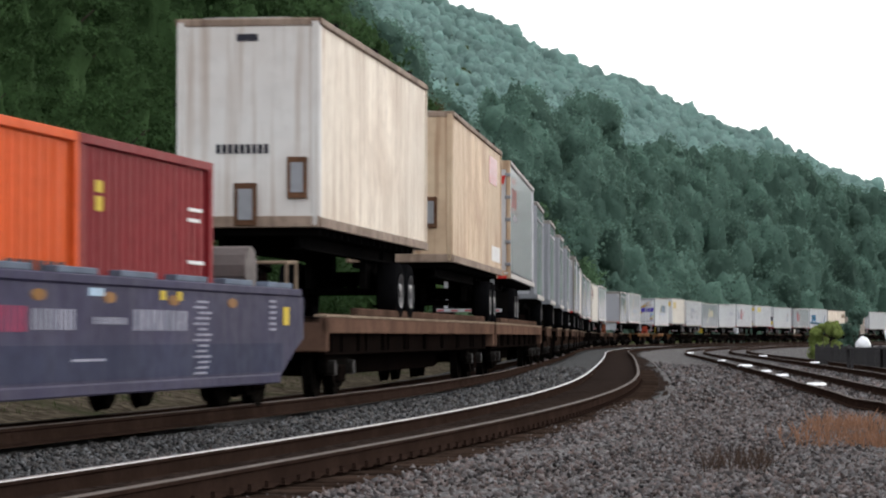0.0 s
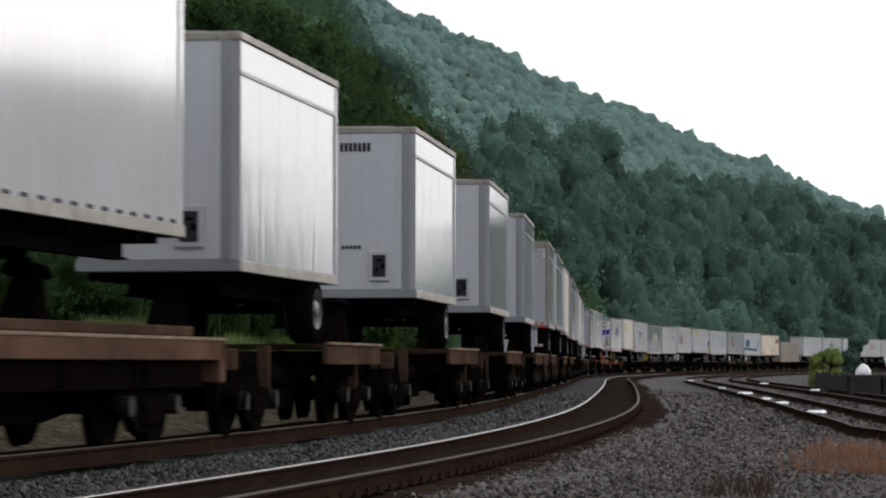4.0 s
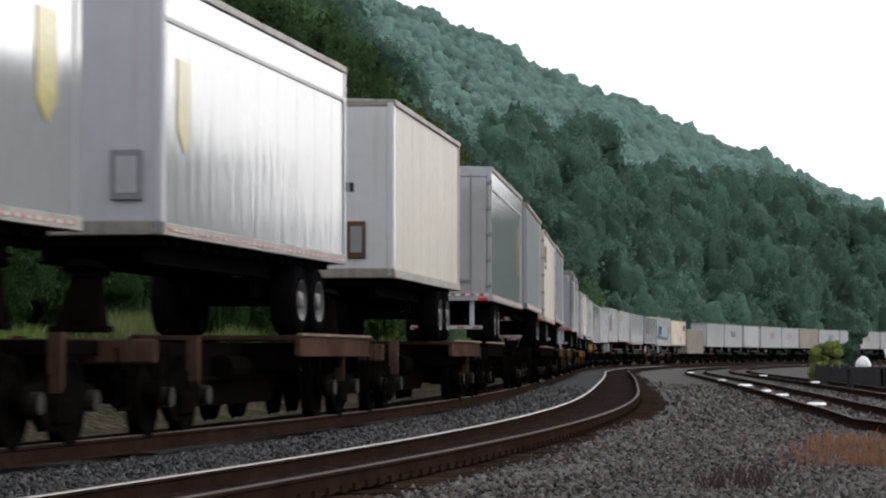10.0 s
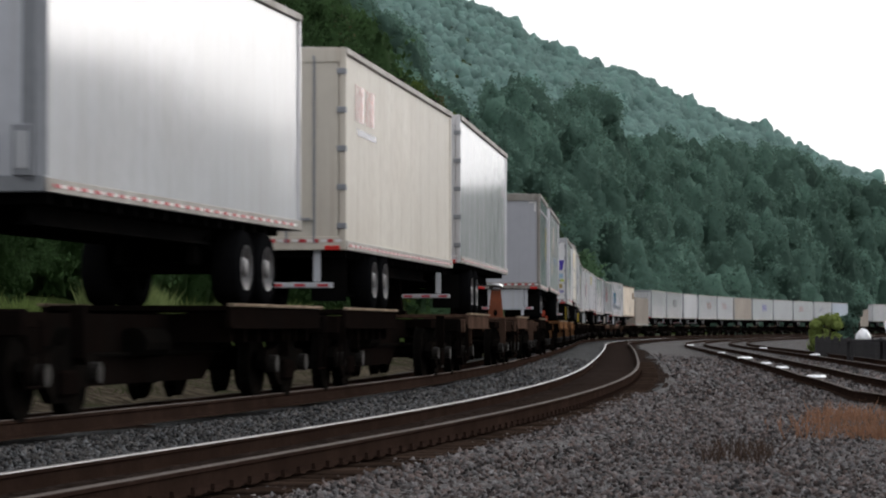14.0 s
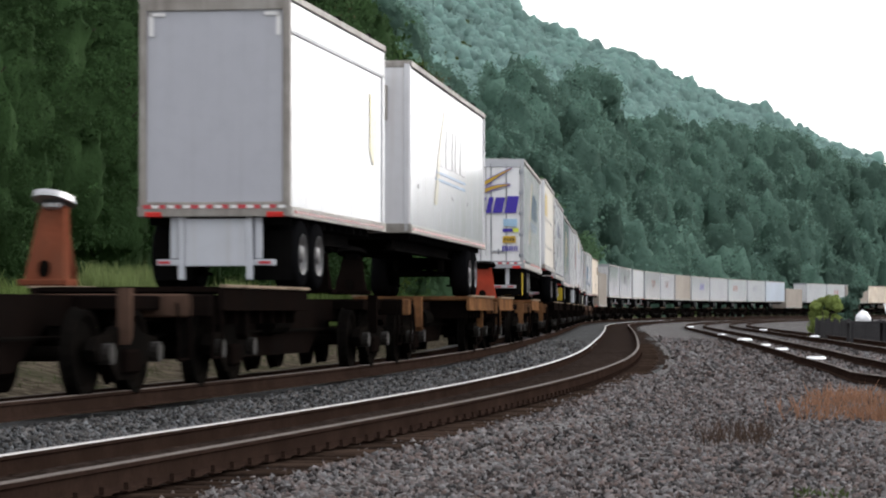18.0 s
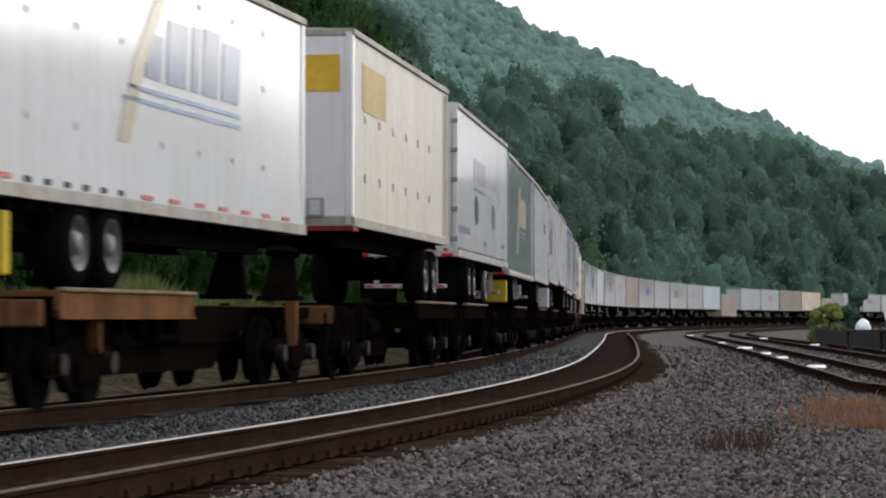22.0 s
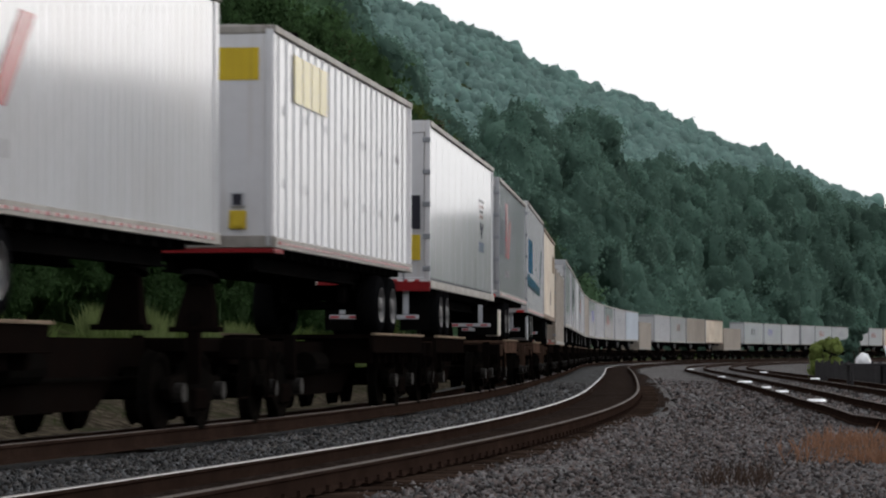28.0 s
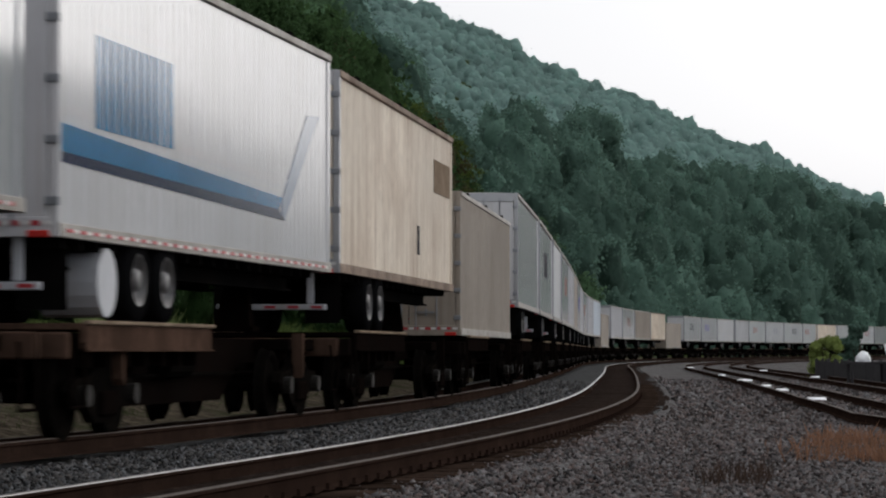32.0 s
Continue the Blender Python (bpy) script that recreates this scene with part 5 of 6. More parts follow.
def build_cars():
    e = long_flat(-24.1, -1.1, "deck_tan", "long weathered tan flatcar carrying two vans")
    hitch(e, -10.2)
    hitch(e, 4.6)
    e = long_flat(-1.1, 21.4, "deck_tan", "long weathered tan flatcar carrying a white van")
    hitch(e, 7.5)
    spec = [(21.4, 32.6, "car_tan", False), (32.6, 46.7, "car_tan", False), (46.7, 60.7, "car_tan", False), (60.7, 74.7, "car_tan", False), (74.7, 82.9, "car_tan", True), (82.9, 94.1, "car_tan", True),
            (94.1, 107.8, "car_tan", False), (107.8, 123.4, "car_tan", False), (123.4, 140.6, "car_brown", True), (140.6, 154.7, "car_brown", False), (154.7, 169.8, "car_brown", True),
            (169.8, 184.2, "car_tan", True), (184.2, 198, "car_tan", True), (198, 212.3, "car_brown", True), (212.3, 228.3, "car_ochre", False), (228.3, 242.7, "car_ochre", True),
            (242.7, 256.8, "car_ochre", True), (256.8, 270.7, "car_brown", False), (270.7, 285.1, "car_brown", True), (285.1, 299.2, "car_brown", True), (299.2, 313.7, "car_brown", True),
            (313.7, 327.8, "car_brown", True), (327.8, 342.1, "car_brown", False), (342.1, 356.9, "car_brown", True), (356.9, 370.5, "car_tan", True), (370.5, 384.2, "car_tan", True), (384.2, 398.4, "car_brown", True),
            (398.4, 414.8, "car_brown", True), (414.8, 430.8, "car_brown", True)]
    for u0, u1, p, d in spec:
        spine_car(u0, u1, p, d, {"car_tan": "weathered tan skeleton car under a trailer", "car_brown": "near-black brown skeleton car under a trailer", "car_ochre": "ochre-orange skeleton car with a red hitch"}[p])
    proto = None
    u = 430.8
    while u < 858:
        if proto is None:
            proto = spine_car(u, u + 14.1, "car_brown", True, "near-black brown skeleton car under a trailer")
        else:
            c = copy_thing(proto, Matrix.Identity(4))
            ride(c, u + .25, u + 13.85, RAIL_A)
        u += 14.1


build_cars()


# ---------- the stack car at the head ----------
def container(L, mat, label, z1):
    e = empty("container", label, "container", "containers on the train")
    y0 = -L / 2
    for s in (1, -1):
        ob = part("side_panel", side_mesh(L - .2, .1, z1 - .1, "corrugated"), mat, e)
        ob.location, ob.rotation_euler = (s * (HW - .06), y0 + .1 if s > 0 else -y0 - .1, 0), (0, 0, 0 if s > 0 else math.pi)
        part("top_rail", boxes((s * HW - .05, s * HW + .0, y0, -y0, z1 - .1, z1), bevel=.01), mat, e)
        part("bottom_rail", boxes((s * HW - .05, s * HW + .0, y0, -y0, 0, .12), bevel=.01), mat, e)
    for yy in (y0, -y0):
        part("end_wall", boxes((-HW + .06, HW - .06, yy - .04, yy + .04, .08, z1 - .08)), mat, e)
        for s in (1, -1):
            part("corner_post", boxes((s * (HW - .08) - .08, s * (HW - .08) + .08, yy - .08, yy + .08, 0, z1), bevel=.012), mat, e)
    part("roof", boxes((-HW + .04, HW - .04, y0 + .05, -y0 - .05, z1 - .05, z1 - .02)), mat, e)
    return e


def well_car(u0, u1):
    L = u1 - u0
    e = empty("well_car", "slate-blue double-stack well car with worn lettering bars", "well car", "cars of the train")
    a, b = -L / 2, L / 2
    zt, zb = 1.42, .36
    out = [(a, zt), (b, zt), (b, .88), (b - .5, .72), (b - 1.4, zb), (a + 1.4, zb), (a + .5, .72), (a, .88)]
    for s in (1, -1):
        part("side_wall", prism(out, s * 1.16 - .05, s * 1.16 + .05), M["well"], e, "slate-blue riveted side wall")
        part("top_chord", boxes((s * 1.16 - .1, s * 1.16 + .08, a + .2, b - .2, zt, zt + .1), bevel=.015), M["well"], e)
        for y in np.arange(a + 1.5, b - 1, 2.1):
            part("guide_plate", boxes((s * 1.1 - .06, s * 1.1 + .1, y, y + 1.3, zt + .1, zt + .17), bevel=.01), M["guide"], e, "dull blue-grey top guide plate")
        part("bottom_chord", boxes((s * 1.16 - .07, s * 1.16 + .085, a + 1.4, b - 1.4, zb - .04, zb + .08), bevel=.015), M["well"], e)
    part("well_floor", boxes((-1.1, 1.1, a + 2.7, b - 2.7, zb, zb + .1)), M["under"], e)
    xs = 1.215
    mid = (u0 + u1) / 2
    bars(e, "red_lettering", M["wornred"], [(-37.5 + i * .18 - mid, -37.4 + i * .18 - mid, .95, 1.19) for i in range(5)], xs)
    bars(e, "white_lettering", M["wornwhite"], [(-36.5 + i * .15 - mid, -36.42 + i * .15 - mid, .97, 1.17) for i in range(9)], xs)
    bars(e, "small_lettering", M["wornwhite"], [(-34.6 + i * .2 - mid, -34.48 + i * .2 - mid, 1.03, 1.1) for i in range(6)], xs)
    bars(e, "pale_lettering", M["wornwhite"], [(-33.2 + i * .24 - mid, -33.08 + i * .24 - mid, .97, 1.19) for i in range(9)], xs)
    bars(e, "data_lines", M["wornwhite"], [(-30.85 + .1 * (i % 3) - mid, -30.3 + .07 * (i % 4) - mid, .48 + i * .062, .505 + i * .062) for i in range(14)], xs, "worn white data lines")
    bars(e, "data_lines", M["wornwhite"], [(-27.3 - mid, -26.95 - mid, .98 + i * .07, 1.01 + i * .07) for i in range(6)], xs, "worn white data lines")
    bars(e, "white_line", M["wornwhite"], [(-35.3 - mid, -34.2 - mid, .66, .685)], xs)
    for u in (-36.3, -34.06, -31.67, -29.12):
        slant(e, "ochre_mark", M["wornochre"], [[(u - mid + .22 * math.cos(k * .7854), 1.3 + .06 * math.sin(k * .7854)) for k in range(8)]], xs, "dull ochre mark")
    for u in (-32.1, -31.45):
        bars(e, "yellow_mark", M["yellow"], [(u - mid - .1, u - mid + .1, 1.3, 1.4)], xs)
    bars(e, "pale_blue_plate", M["bluesticker"], [(-34.75 - mid, -34.25 - mid, 1.31, 1.39)], xs)
    bars(e, "end_mark", M["yellow"], [(-26.55 - mid, -26.25 - mid, 1.05, 1.28)], xs, "orange-yellow end mark")
    bars(e, "navy_panel", M["wellnavy"], [(a + 1.3, b - 1.2, .47, .82)], xs - .002)
    for s, yy in ((-1, a), (1, b)):
        part("end_platform", boxes((-1.1, 1.1, yy - s * .1, yy - s * 2.2, 1.0, 1.12)), M["well"], e)
        part("brake_reservoir", tubes(((-.6, yy - s * .8, 1.75), (.7, yy - s * .8, 1.75), .32), seg=14), M["reservoir"], e, "brown-grey round reservoir")
        part("reservoir_stand", boxes((-.5, -.4, yy - s * .9, yy - s * .7, 1.1, 1.5), (.4, .5, yy - s * .9, yy - s * .7, 1.1, 1.5)), M["truck"], e)
        part("walkway", boxes((-.9, 1.15, yy - s * .5, yy + s * .1, 1.42, 1.47)), M["deck_edge"], e)
        part("handrail", tubes(((1.12, yy - s * .05, 1.0), (1.12, yy - s * .05, 1.9), .022), ((-1.12, yy - s * .05, 1.0), (-1.12, yy - s * .05, 1.9), .022), ((-1.12, yy - s * .05, 1.88), (1.12, yy - s * .05, 1.88), .022), ((1.12, yy - s * .6, 1.4), (1.12, yy - s * .6, 1.85), .022), ((1.12, yy - s * .6, 1.85), (1.12, yy - s * .05, 1.88), .022), seg=6), M["deck_edge"], e)
        coupler(e, yy, s)
        truck(e, yy - s * 1.7)
    ride(e, u0, u1, RAIL_A)


well_car(-43.5, -25.4)
c1 = container(5.05, M["maroon"], "maroon ribbed container standing in the well car", 2.5)
bars(c1, "yellow_print", M["yellow"], [(-1.95, -1.7, 1.75, 1.9), (-1.95, -1.7, 1.94, 2.06)], HW - .03)
bars(c1, "white_print", M["whitetape"], [(1.6, 2.2, 1.9, 1.94), (1.6, 2.1, 1.78, 1.82), (1.6, 2.3, 1.3, 1.34)], HW - .03)
ride(c1, -34.7, -29.65, .57)
c2 = container(6.0, M["orange"], "orange ribbed container standing in the well car", 2.5)
bars(c2, "dark_lettering", M["darkink"], [(1.0 + i * .3, 1.2 + i * .3, 1.0, 1.2) for i in range(6)], HW - .03)
ride(c2, -40.8, -34.8, .57)


# ---------- trees ----------
def leaf_cloud(rng, centres, radii, n, size, up=0.35):
    """Loose leaf quads in clumps: n x 4 x 3."""
    k = rng.randint(0, len(centres), n)
    d = rng.normal(size=(n, 3))
    d /= np.linalg.norm(d, axis=1)[:, None]
    r = rng.uniform(.55, 1.0, n) ** .5
    p = centres[k] + d * (radii[k] * r)[:, None] * np.array([1, 1, .8])
    nrm = d + rng.normal(size=(n, 3)) * .2 + np.array([0, 0, up])
    nrm /= np.linalg.norm(nrm, axis=1)[:, None]
    a = np.cross(nrm, rng.normal(size=(n, 3)))
    a /= np.linalg.norm(a, axis=1)[:, None]
    b = np.cross(nrm, a)
    s = size * rng.uniform(.6, 1.35, n)[:, None]
    t = s * rng.uniform(.45, .8, n)[:, None]
    return np.stack([p - a * s - b * t * .25, p - b * t, p + a * s, p + b * t], axis=1)


def crown_clumps(rng, h, w, n, base=.22):
    """Clump centres and sizes for a broadleaf crown of height h and half width w."""
    z = rng.uniform(base, .97, n)
    prof = np.interp(z, [base, .38, .6, .82, 1.0], [.65, 1.0, .95, .66, .15])
    ang = rng.uniform(0, 2 * math.pi, n)
    rr = prof * w * rng.uniform(.35, 1.05, n)
    c = np.stack([rr * np.cos(ang), rr * np.sin(ang), z * h], axis=1)
    return c, w * rng.uniform(.2, .42, n)


def lumps(rng, mid, size, level=2, lobes=1.0, depth=.13):
    """Uneven rounded masses of inner foliage with lobes all over: vertices and triangles."""
    bm = bmesh.new()
    bmesh.ops.create_icosphere(bm, subdivisions=level, radius=1)
    v0 = np.array([v.co[:] for v in bm.verts])
    f0 = np.array([[v.index for v in f.verts] for f in bm.faces])
    bm.free()
    n, k = len(mid), len(v0)
    g = np.ones((n, k))
    for q in range(6):                       # waves over each mass in its own directions
        d = rng.normal(size=(n, 3)) * (1.4 + q * 1.2) * lobes
        g += np.sin(np.einsum("kj,nj->nk", v0, d) + rng.uniform(0, 6.28, (n, 1))) * (depth / (1 + q * .3))
    V = v0[None] * (g[:, :, None] + rng.uniform(-.05, .05, (n, k, 1))) * np.asarray(size)[:, None, :] + np.asarray(mid)[:, None, :]
    return V.reshape(-1, 3), (f0[None] + (np.arange(n) * k)[:, None, None]).reshape(-1)


def spray(rng, mid, spread_, n, size, up=.6):
    """Loose leaf quads scattered softly about points: spread_ is one row of three lengths for each point."""
    k = rng.randint(0, len(mid), n)
    d = rng.normal(size=(n, 3))
    p = mid[k] + d * spread_[k]
    nrm = d * .5 + rng.normal(size=(n, 3)) * .45 + np.array([0, 0, up])
    nrm /= np.linalg.norm(nrm, axis=1)[:, None]
    a = np.cross(nrm, rng.normal(size=(n, 3)))
    a /= np.linalg.norm(a, axis=1)[:, None]
    b = np.cross(nrm, a)
    s = size * rng.uniform(.5, 1.4, n)[:, None]
    t = s * rng.uniform(.45, .8, n)[:, None]
    return np.stack([p - a * s - b * t * .25, p - b * t, p + a * s, p + b * t], axis=1)


def crown_shell(rng, h, w, n, base):
    """Points of twig ends over a crown: a tall rounded envelope, broken by deep lobes."""
    z = rng.uniform(base, 1.0, n) ** .85
    ang = rng.uniform(0, 2 * math.pi, n)
    prof = np.interp(z, [0, .12, .4, .65, .85, 1.0], [.75, .95, 1.0, .86, .58, .12])
    ph = rng.uniform(0, 6.28, 4)
    lobe = 1 + .16 * np.sin(3 * ang + 7 * z + ph[0]) + .12 * np.sin(5 * ang - 11 * z + ph[1]) + .1 * np.sin(17 * z + 2 * ang + ph[2])
    rr = w * prof * lobe * rng.uniform(.72, 1.08, n)
    return np.stack([rr * np.cos(ang), rr * np.sin(ang), z * h + .05 * h * np.sin(4 * ang + ph[3]) * (1 - z)], axis=1)


def mass_mesh(name, V, F, mat):
    me = bpy.data.meshes.new(name)
    me.vertices.add(len(V))
    me.vertices.foreach_set("co", V.astype(np.float32).reshape(-1))
    me.loops.add(len(F))
    me.loops.foreach_set("vertex_index", F.astype(np.int32))
    me.polygons.add(len(F) // 3)
    me.polygons.foreach_set("loop_start", np.arange(0, len(F), 3, dtype=np.int32))
    me.update(calc_edges=True)
    me.shade_smooth()
    me.materials.append(mat)
    return me


def tree_proto(seed, h, w, leaves, size, base, mat="leaf", label="dark green broadleaf tree at the wood's edge"):
    """A broadleaf tree: trunk and limbs, dense inner masses and a crown of small leaves."""
    rng = np.random.RandomState(seed)
    e = empty("tree", label, "tree", "trees of the wood")
    c = crown_shell(rng, h, w, 230, base)
    k = rng.uniform(.22, .5, 230)
    cr = new("crown", quads_mesh("crown", spray(rng, c, np.stack([k, k, k * .5], axis=1), leaves, size), M[mat]))
    cr.parent = e
    V, F = lumps(rng, [(0, 0, h * .46), (.3, .2, h * .66), (-.3, .1, h * .3)], [(w * .56, w * .56, h * .4), (w * .42, w * .42, h * .24), (w * .62, w * .62, h * .28)], 4, 2.6, .16)
    mass = new("inner_crown", mass_mesh("inner_crown", V, F, M[mat]))
    mass.parent = e
    bm = bmesh.new()
    tube(bm, (0, 0, -.6), (.1, .05, h * .45), .02 * h, 8, .011 * h)
    tube(bm, (.1, .05, h * .45), (.0, .1, h * .85), .011 * h, 7, .003 * h)
    for i in range(7):
        a, z = rng.uniform(0, 6.28), rng.uniform(.25, .65) * h
        tube(bm, (.06, .04, z), (math.cos(a) * w * .7, math.sin(a) * w * .7, z + h * .15), .006 * h, 6, .002 * h)
    part("trunk", bm, M["bark"], e, "grey-brown trunk with limbs")
    return e


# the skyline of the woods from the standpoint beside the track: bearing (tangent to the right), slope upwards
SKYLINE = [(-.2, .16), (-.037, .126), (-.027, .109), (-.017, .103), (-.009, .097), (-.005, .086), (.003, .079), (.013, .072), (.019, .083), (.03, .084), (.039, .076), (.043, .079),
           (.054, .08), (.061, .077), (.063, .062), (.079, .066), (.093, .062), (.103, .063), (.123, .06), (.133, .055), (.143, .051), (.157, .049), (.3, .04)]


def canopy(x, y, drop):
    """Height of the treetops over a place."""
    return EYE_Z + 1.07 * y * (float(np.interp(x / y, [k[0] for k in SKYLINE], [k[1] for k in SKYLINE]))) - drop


def plant_woods():
    """Single trees along the near edge of the wood, the nearest in view with the finest leaves."""
    fine = [tree_proto(11 + i, 14.0, w, 15000, s, b) for i, (w, s, b) in enumerate(((3.6, .1, .03), (4.0, .105, .05), (3.2, .095, .03)))]
    odd = [tree_proto(31, 14.0, 3.2, 7000, .12, .05, "leaf_yellow", "yellow-green tree at the wood's edge"), tree_proto(32, 14.0, 3.0, 7000, .12, .1, "leaf_brown", "browning tree at the wood's edge")]
    plain = [tree_proto(41 + i, 14.0, w, 3200, .17, b) for i, (w, b) in enumerate(((3.7, .04), (4.2, .06), (3.3, .03)))]
    used = set()
    rng = random.Random(9)

    def plant(proto, x, y, z, s, h):
        m = Matrix.LocRotScale((x, y, z), Euler((0, 0, rng.uniform(0, 6.28))), (s, s, h / 14.0))
        if id(proto) in used:
            copy_thing(proto, m).matrix_basis = m
        else:
            used.add(id(proto))
            proto.matrix_basis = m

    w = -38.0
    while w < 175:
        for row, o in enumerate((-11.5, -17.0)):
            oo = o + rng.uniform(-1.8, 1.2)
            x, y, _ = line(w + rng.uniform(-1.5, 1.5), oo)
            x, y = float(x), float(y)
            z = float(height(oo, w))
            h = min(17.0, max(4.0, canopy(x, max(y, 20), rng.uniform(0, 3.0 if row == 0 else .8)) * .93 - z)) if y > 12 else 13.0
            s = min(1.05, max(.58, h / 14.0)) * rng.uniform(.8, 1.0)
            k = rng.random()
            if 45 < w and k < .16:
                proto = odd[0 if k < .11 else 1]
            else:
                proto = rng.choice(fine if 0 < w < 62 and row == 0 else plain)
            plant(proto, x, y, z, s, h)
        w += 4.2 + rng.uniform(-.6, .6)


def far_woods():
    """The unbroken wood behind the far half of the train: rounded crowns stepping up the slope, row behind row."""
    rng = np.random.RandomState(3)
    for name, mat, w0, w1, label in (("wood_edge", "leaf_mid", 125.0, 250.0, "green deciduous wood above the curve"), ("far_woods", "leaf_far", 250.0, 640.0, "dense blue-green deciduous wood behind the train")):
        quads, mid, size = [], [], []
        for o, part_, loose in ((-9, .3, .1), (-13, .44, .12), (-18, .57, .12), (-24, .7, .1), (-30, .83, .09), (-36, .96, .05), (-41, .98, .05)):
            w = w0
            while w < w1:
                ww, oo = w + rng.uniform(-2, 2), o + rng.uniform(-2, 2)
                x, y, _ = line(ww, oo)
                x, y, z = float(x), float(y), float(height(oo, ww))
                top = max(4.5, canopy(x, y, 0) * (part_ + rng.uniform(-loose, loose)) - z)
                hw = rng.uniform(1.8, 3.5)
                hh = hw * rng.uniform(1.3, 2.2)
                o3 = np.array([x, y, z + top - hh])
                q = rng.normal(size=(34, 3)) * (1, 1, .9) + (0, 0, .35)
                q = q / np.linalg.norm(q, axis=1)[:, None] * np.array([hw, hw, hh]) * rng.uniform(.78, 1.04, (34, 1))
                k = rng.uniform(.35, .75, 34)
                quads.append(spray(rng, o3 + q, np.stack([k, k, k * .6], axis=1), 440, .23))
                mid.append(o3 - (0, 0, hh * .12))
                size.append((hw * .8, hw * .8, hh * .9))
                w += 3.9 + rng.uniform(-1.3, 1.3)
        V, F = lumps(rng, mid, size, 3, 2.0, .14)
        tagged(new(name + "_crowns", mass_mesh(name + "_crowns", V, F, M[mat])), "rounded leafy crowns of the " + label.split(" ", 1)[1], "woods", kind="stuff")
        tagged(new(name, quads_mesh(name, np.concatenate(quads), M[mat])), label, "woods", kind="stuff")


def hillside():
    """The high wooded ridge: a sheet and its canopy."""
    xs = np.linspace(-420, 1900, 90)
    ts = np.linspace(0, 1, 26)

    def ridge(x):
        return float(np.interp(x, [-420, -120, -30, -18, -7, 4, 18, 32, 44, 56, 69, 77, 105, 116, 144, 156, 163, 170, 200, 220, 250, 300, 455, 500, 540, 566, 653, 808, 1175, 1900],
                               [286, 236, 187, 180, 179, 170, 167, 161, 151, 148, 140, 139, 129, 123, 109, 108, 104, 99, 87, 77, 66, 46, 40, 50, 84, 112, 156, 182, 217, 262]))

    def place(x, t):
        return x * (.55 + .45 * t), 640 + 760 * t, -6 + (ridge(x) - 4) * t ** 1.25 + 5 * noise.noise(Vector((x * .02, t * 9, 0))) * (1 - t)
    V, F = [place(x, t) for x in xs for t in ts], []
    k = len(ts)
    for i in range(len(xs) - 1):
        for j in range(k - 1):
            a = i * k + j
            F.append((a, a + k, a + k + 1, a + 1))
    tagged(raw("hillside", V, F, M["grass"], smooth=True), "long wooded hillside falling to the valley", "hill", kind="structure")
    rng = np.random.RandomState(8)
    n = 7600
    X_ = rng.uniform(-130, 300, n)
    T_ = rng.uniform(.18, 1.0, n) ** .75
    T_[:600] = rng.uniform(.985, 1.0, 600)
    X_[6400:] = rng.uniform(300, 1600, 1200)
    out, side, mid, size, mid2, size2 = [], [], [], [], [], []
    for x, t in zip(X_, T_):
        p = np.array(place(x, t))
        h, w = rng.uniform(6, 11), rng.uniform(2.8, 5.4) * (1 if x < 300 else 2.2)
        p[2] += h * .25 - 2.5
        a, b, c, d = (mid, size, out, 44) if x < 300 else (mid2, size2, side, 10)
        for q in range(3 if x < 300 else 1):       # a crown of a few billows
            g = rng.uniform(.62, 1.0) if q else 1.0
            o = rng.normal(size=3) * np.array([w * .55, w * .55, h * .12]) * (q > 0)
            a.append(p + o)
            b.append((w * g * .85, w * g * .85, h * .5 * g))
        c.append(spray(rng, p[None], np.array([(w * .6, w * .6, h * .26)]), d, .55, .8))
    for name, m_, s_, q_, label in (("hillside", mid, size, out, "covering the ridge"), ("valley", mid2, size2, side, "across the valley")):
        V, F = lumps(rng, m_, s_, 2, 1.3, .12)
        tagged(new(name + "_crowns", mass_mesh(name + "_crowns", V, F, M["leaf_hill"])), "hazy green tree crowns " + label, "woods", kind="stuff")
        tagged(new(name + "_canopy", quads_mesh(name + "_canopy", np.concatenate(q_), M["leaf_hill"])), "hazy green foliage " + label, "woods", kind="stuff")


plant_woods()
far_woods()
hillside()


# ---------- ties, spikes and stones ----------
def lay_ties():
    bm = boxes((-1.28, 1.28, -.11, .11, -.16, 0), bevel=.012)
    me = bpy.data.meshes.new("tie")
    bm.to_mesh(me)
    bm.free()
    me.materials.append(M["tie"])
    rng = random.Random(2)
    for nm, off, top, w0, n, gap in (("near_track", B_OFF, RAIL_B - .004, -58, 190, .53), ("train_track", 0, RAIL_A - .06, -45, 90, .53)):
        e = empty(nm, "timber ties under a main-line track", "track", kind="structure")
        for i in range(n):
            x, y, h = line(w0 + i * gap, off + rng.uniform(-.04, .04))
            o = new("tie", me)
            o.parent = e
            o.location, o.rotation_euler = (float(x), float(y), top - .187), (0, rng.uniform(-.01, .01), -float(h) + rng.uniform(-.02, .02))
    pl = bmesh.new()
    box(pl, -.13, .13, -.1, .1, 0, .018, bevel=.004)
    for xx in (-.1, .1):
        box(pl, xx - .016, xx + .016, -.055, -.03, .018, .085)
    mp = bpy.data.meshes.new("tie_plate")
    pl.to_mesh(mp)
    pl.free()
    mp.materials.append(M["rail_web"])
    e = empty("rail_fastenings", "rusty tie plates with spikes", "rail fastenings", kind="structure")
    for i in range(140):
        for s in (.75,):
            x, y, h = line(-58 + i * .53, B_OFF + s)
            o = new("tie_plate", mp)
            o.parent = e
            o.location, o.rotation_euler, o.scale = (float(x), float(y), RAIL_B + .6 * CANT_B - .189), (0, 0, -float(h)), (1, 1, .75)


lay_ties()


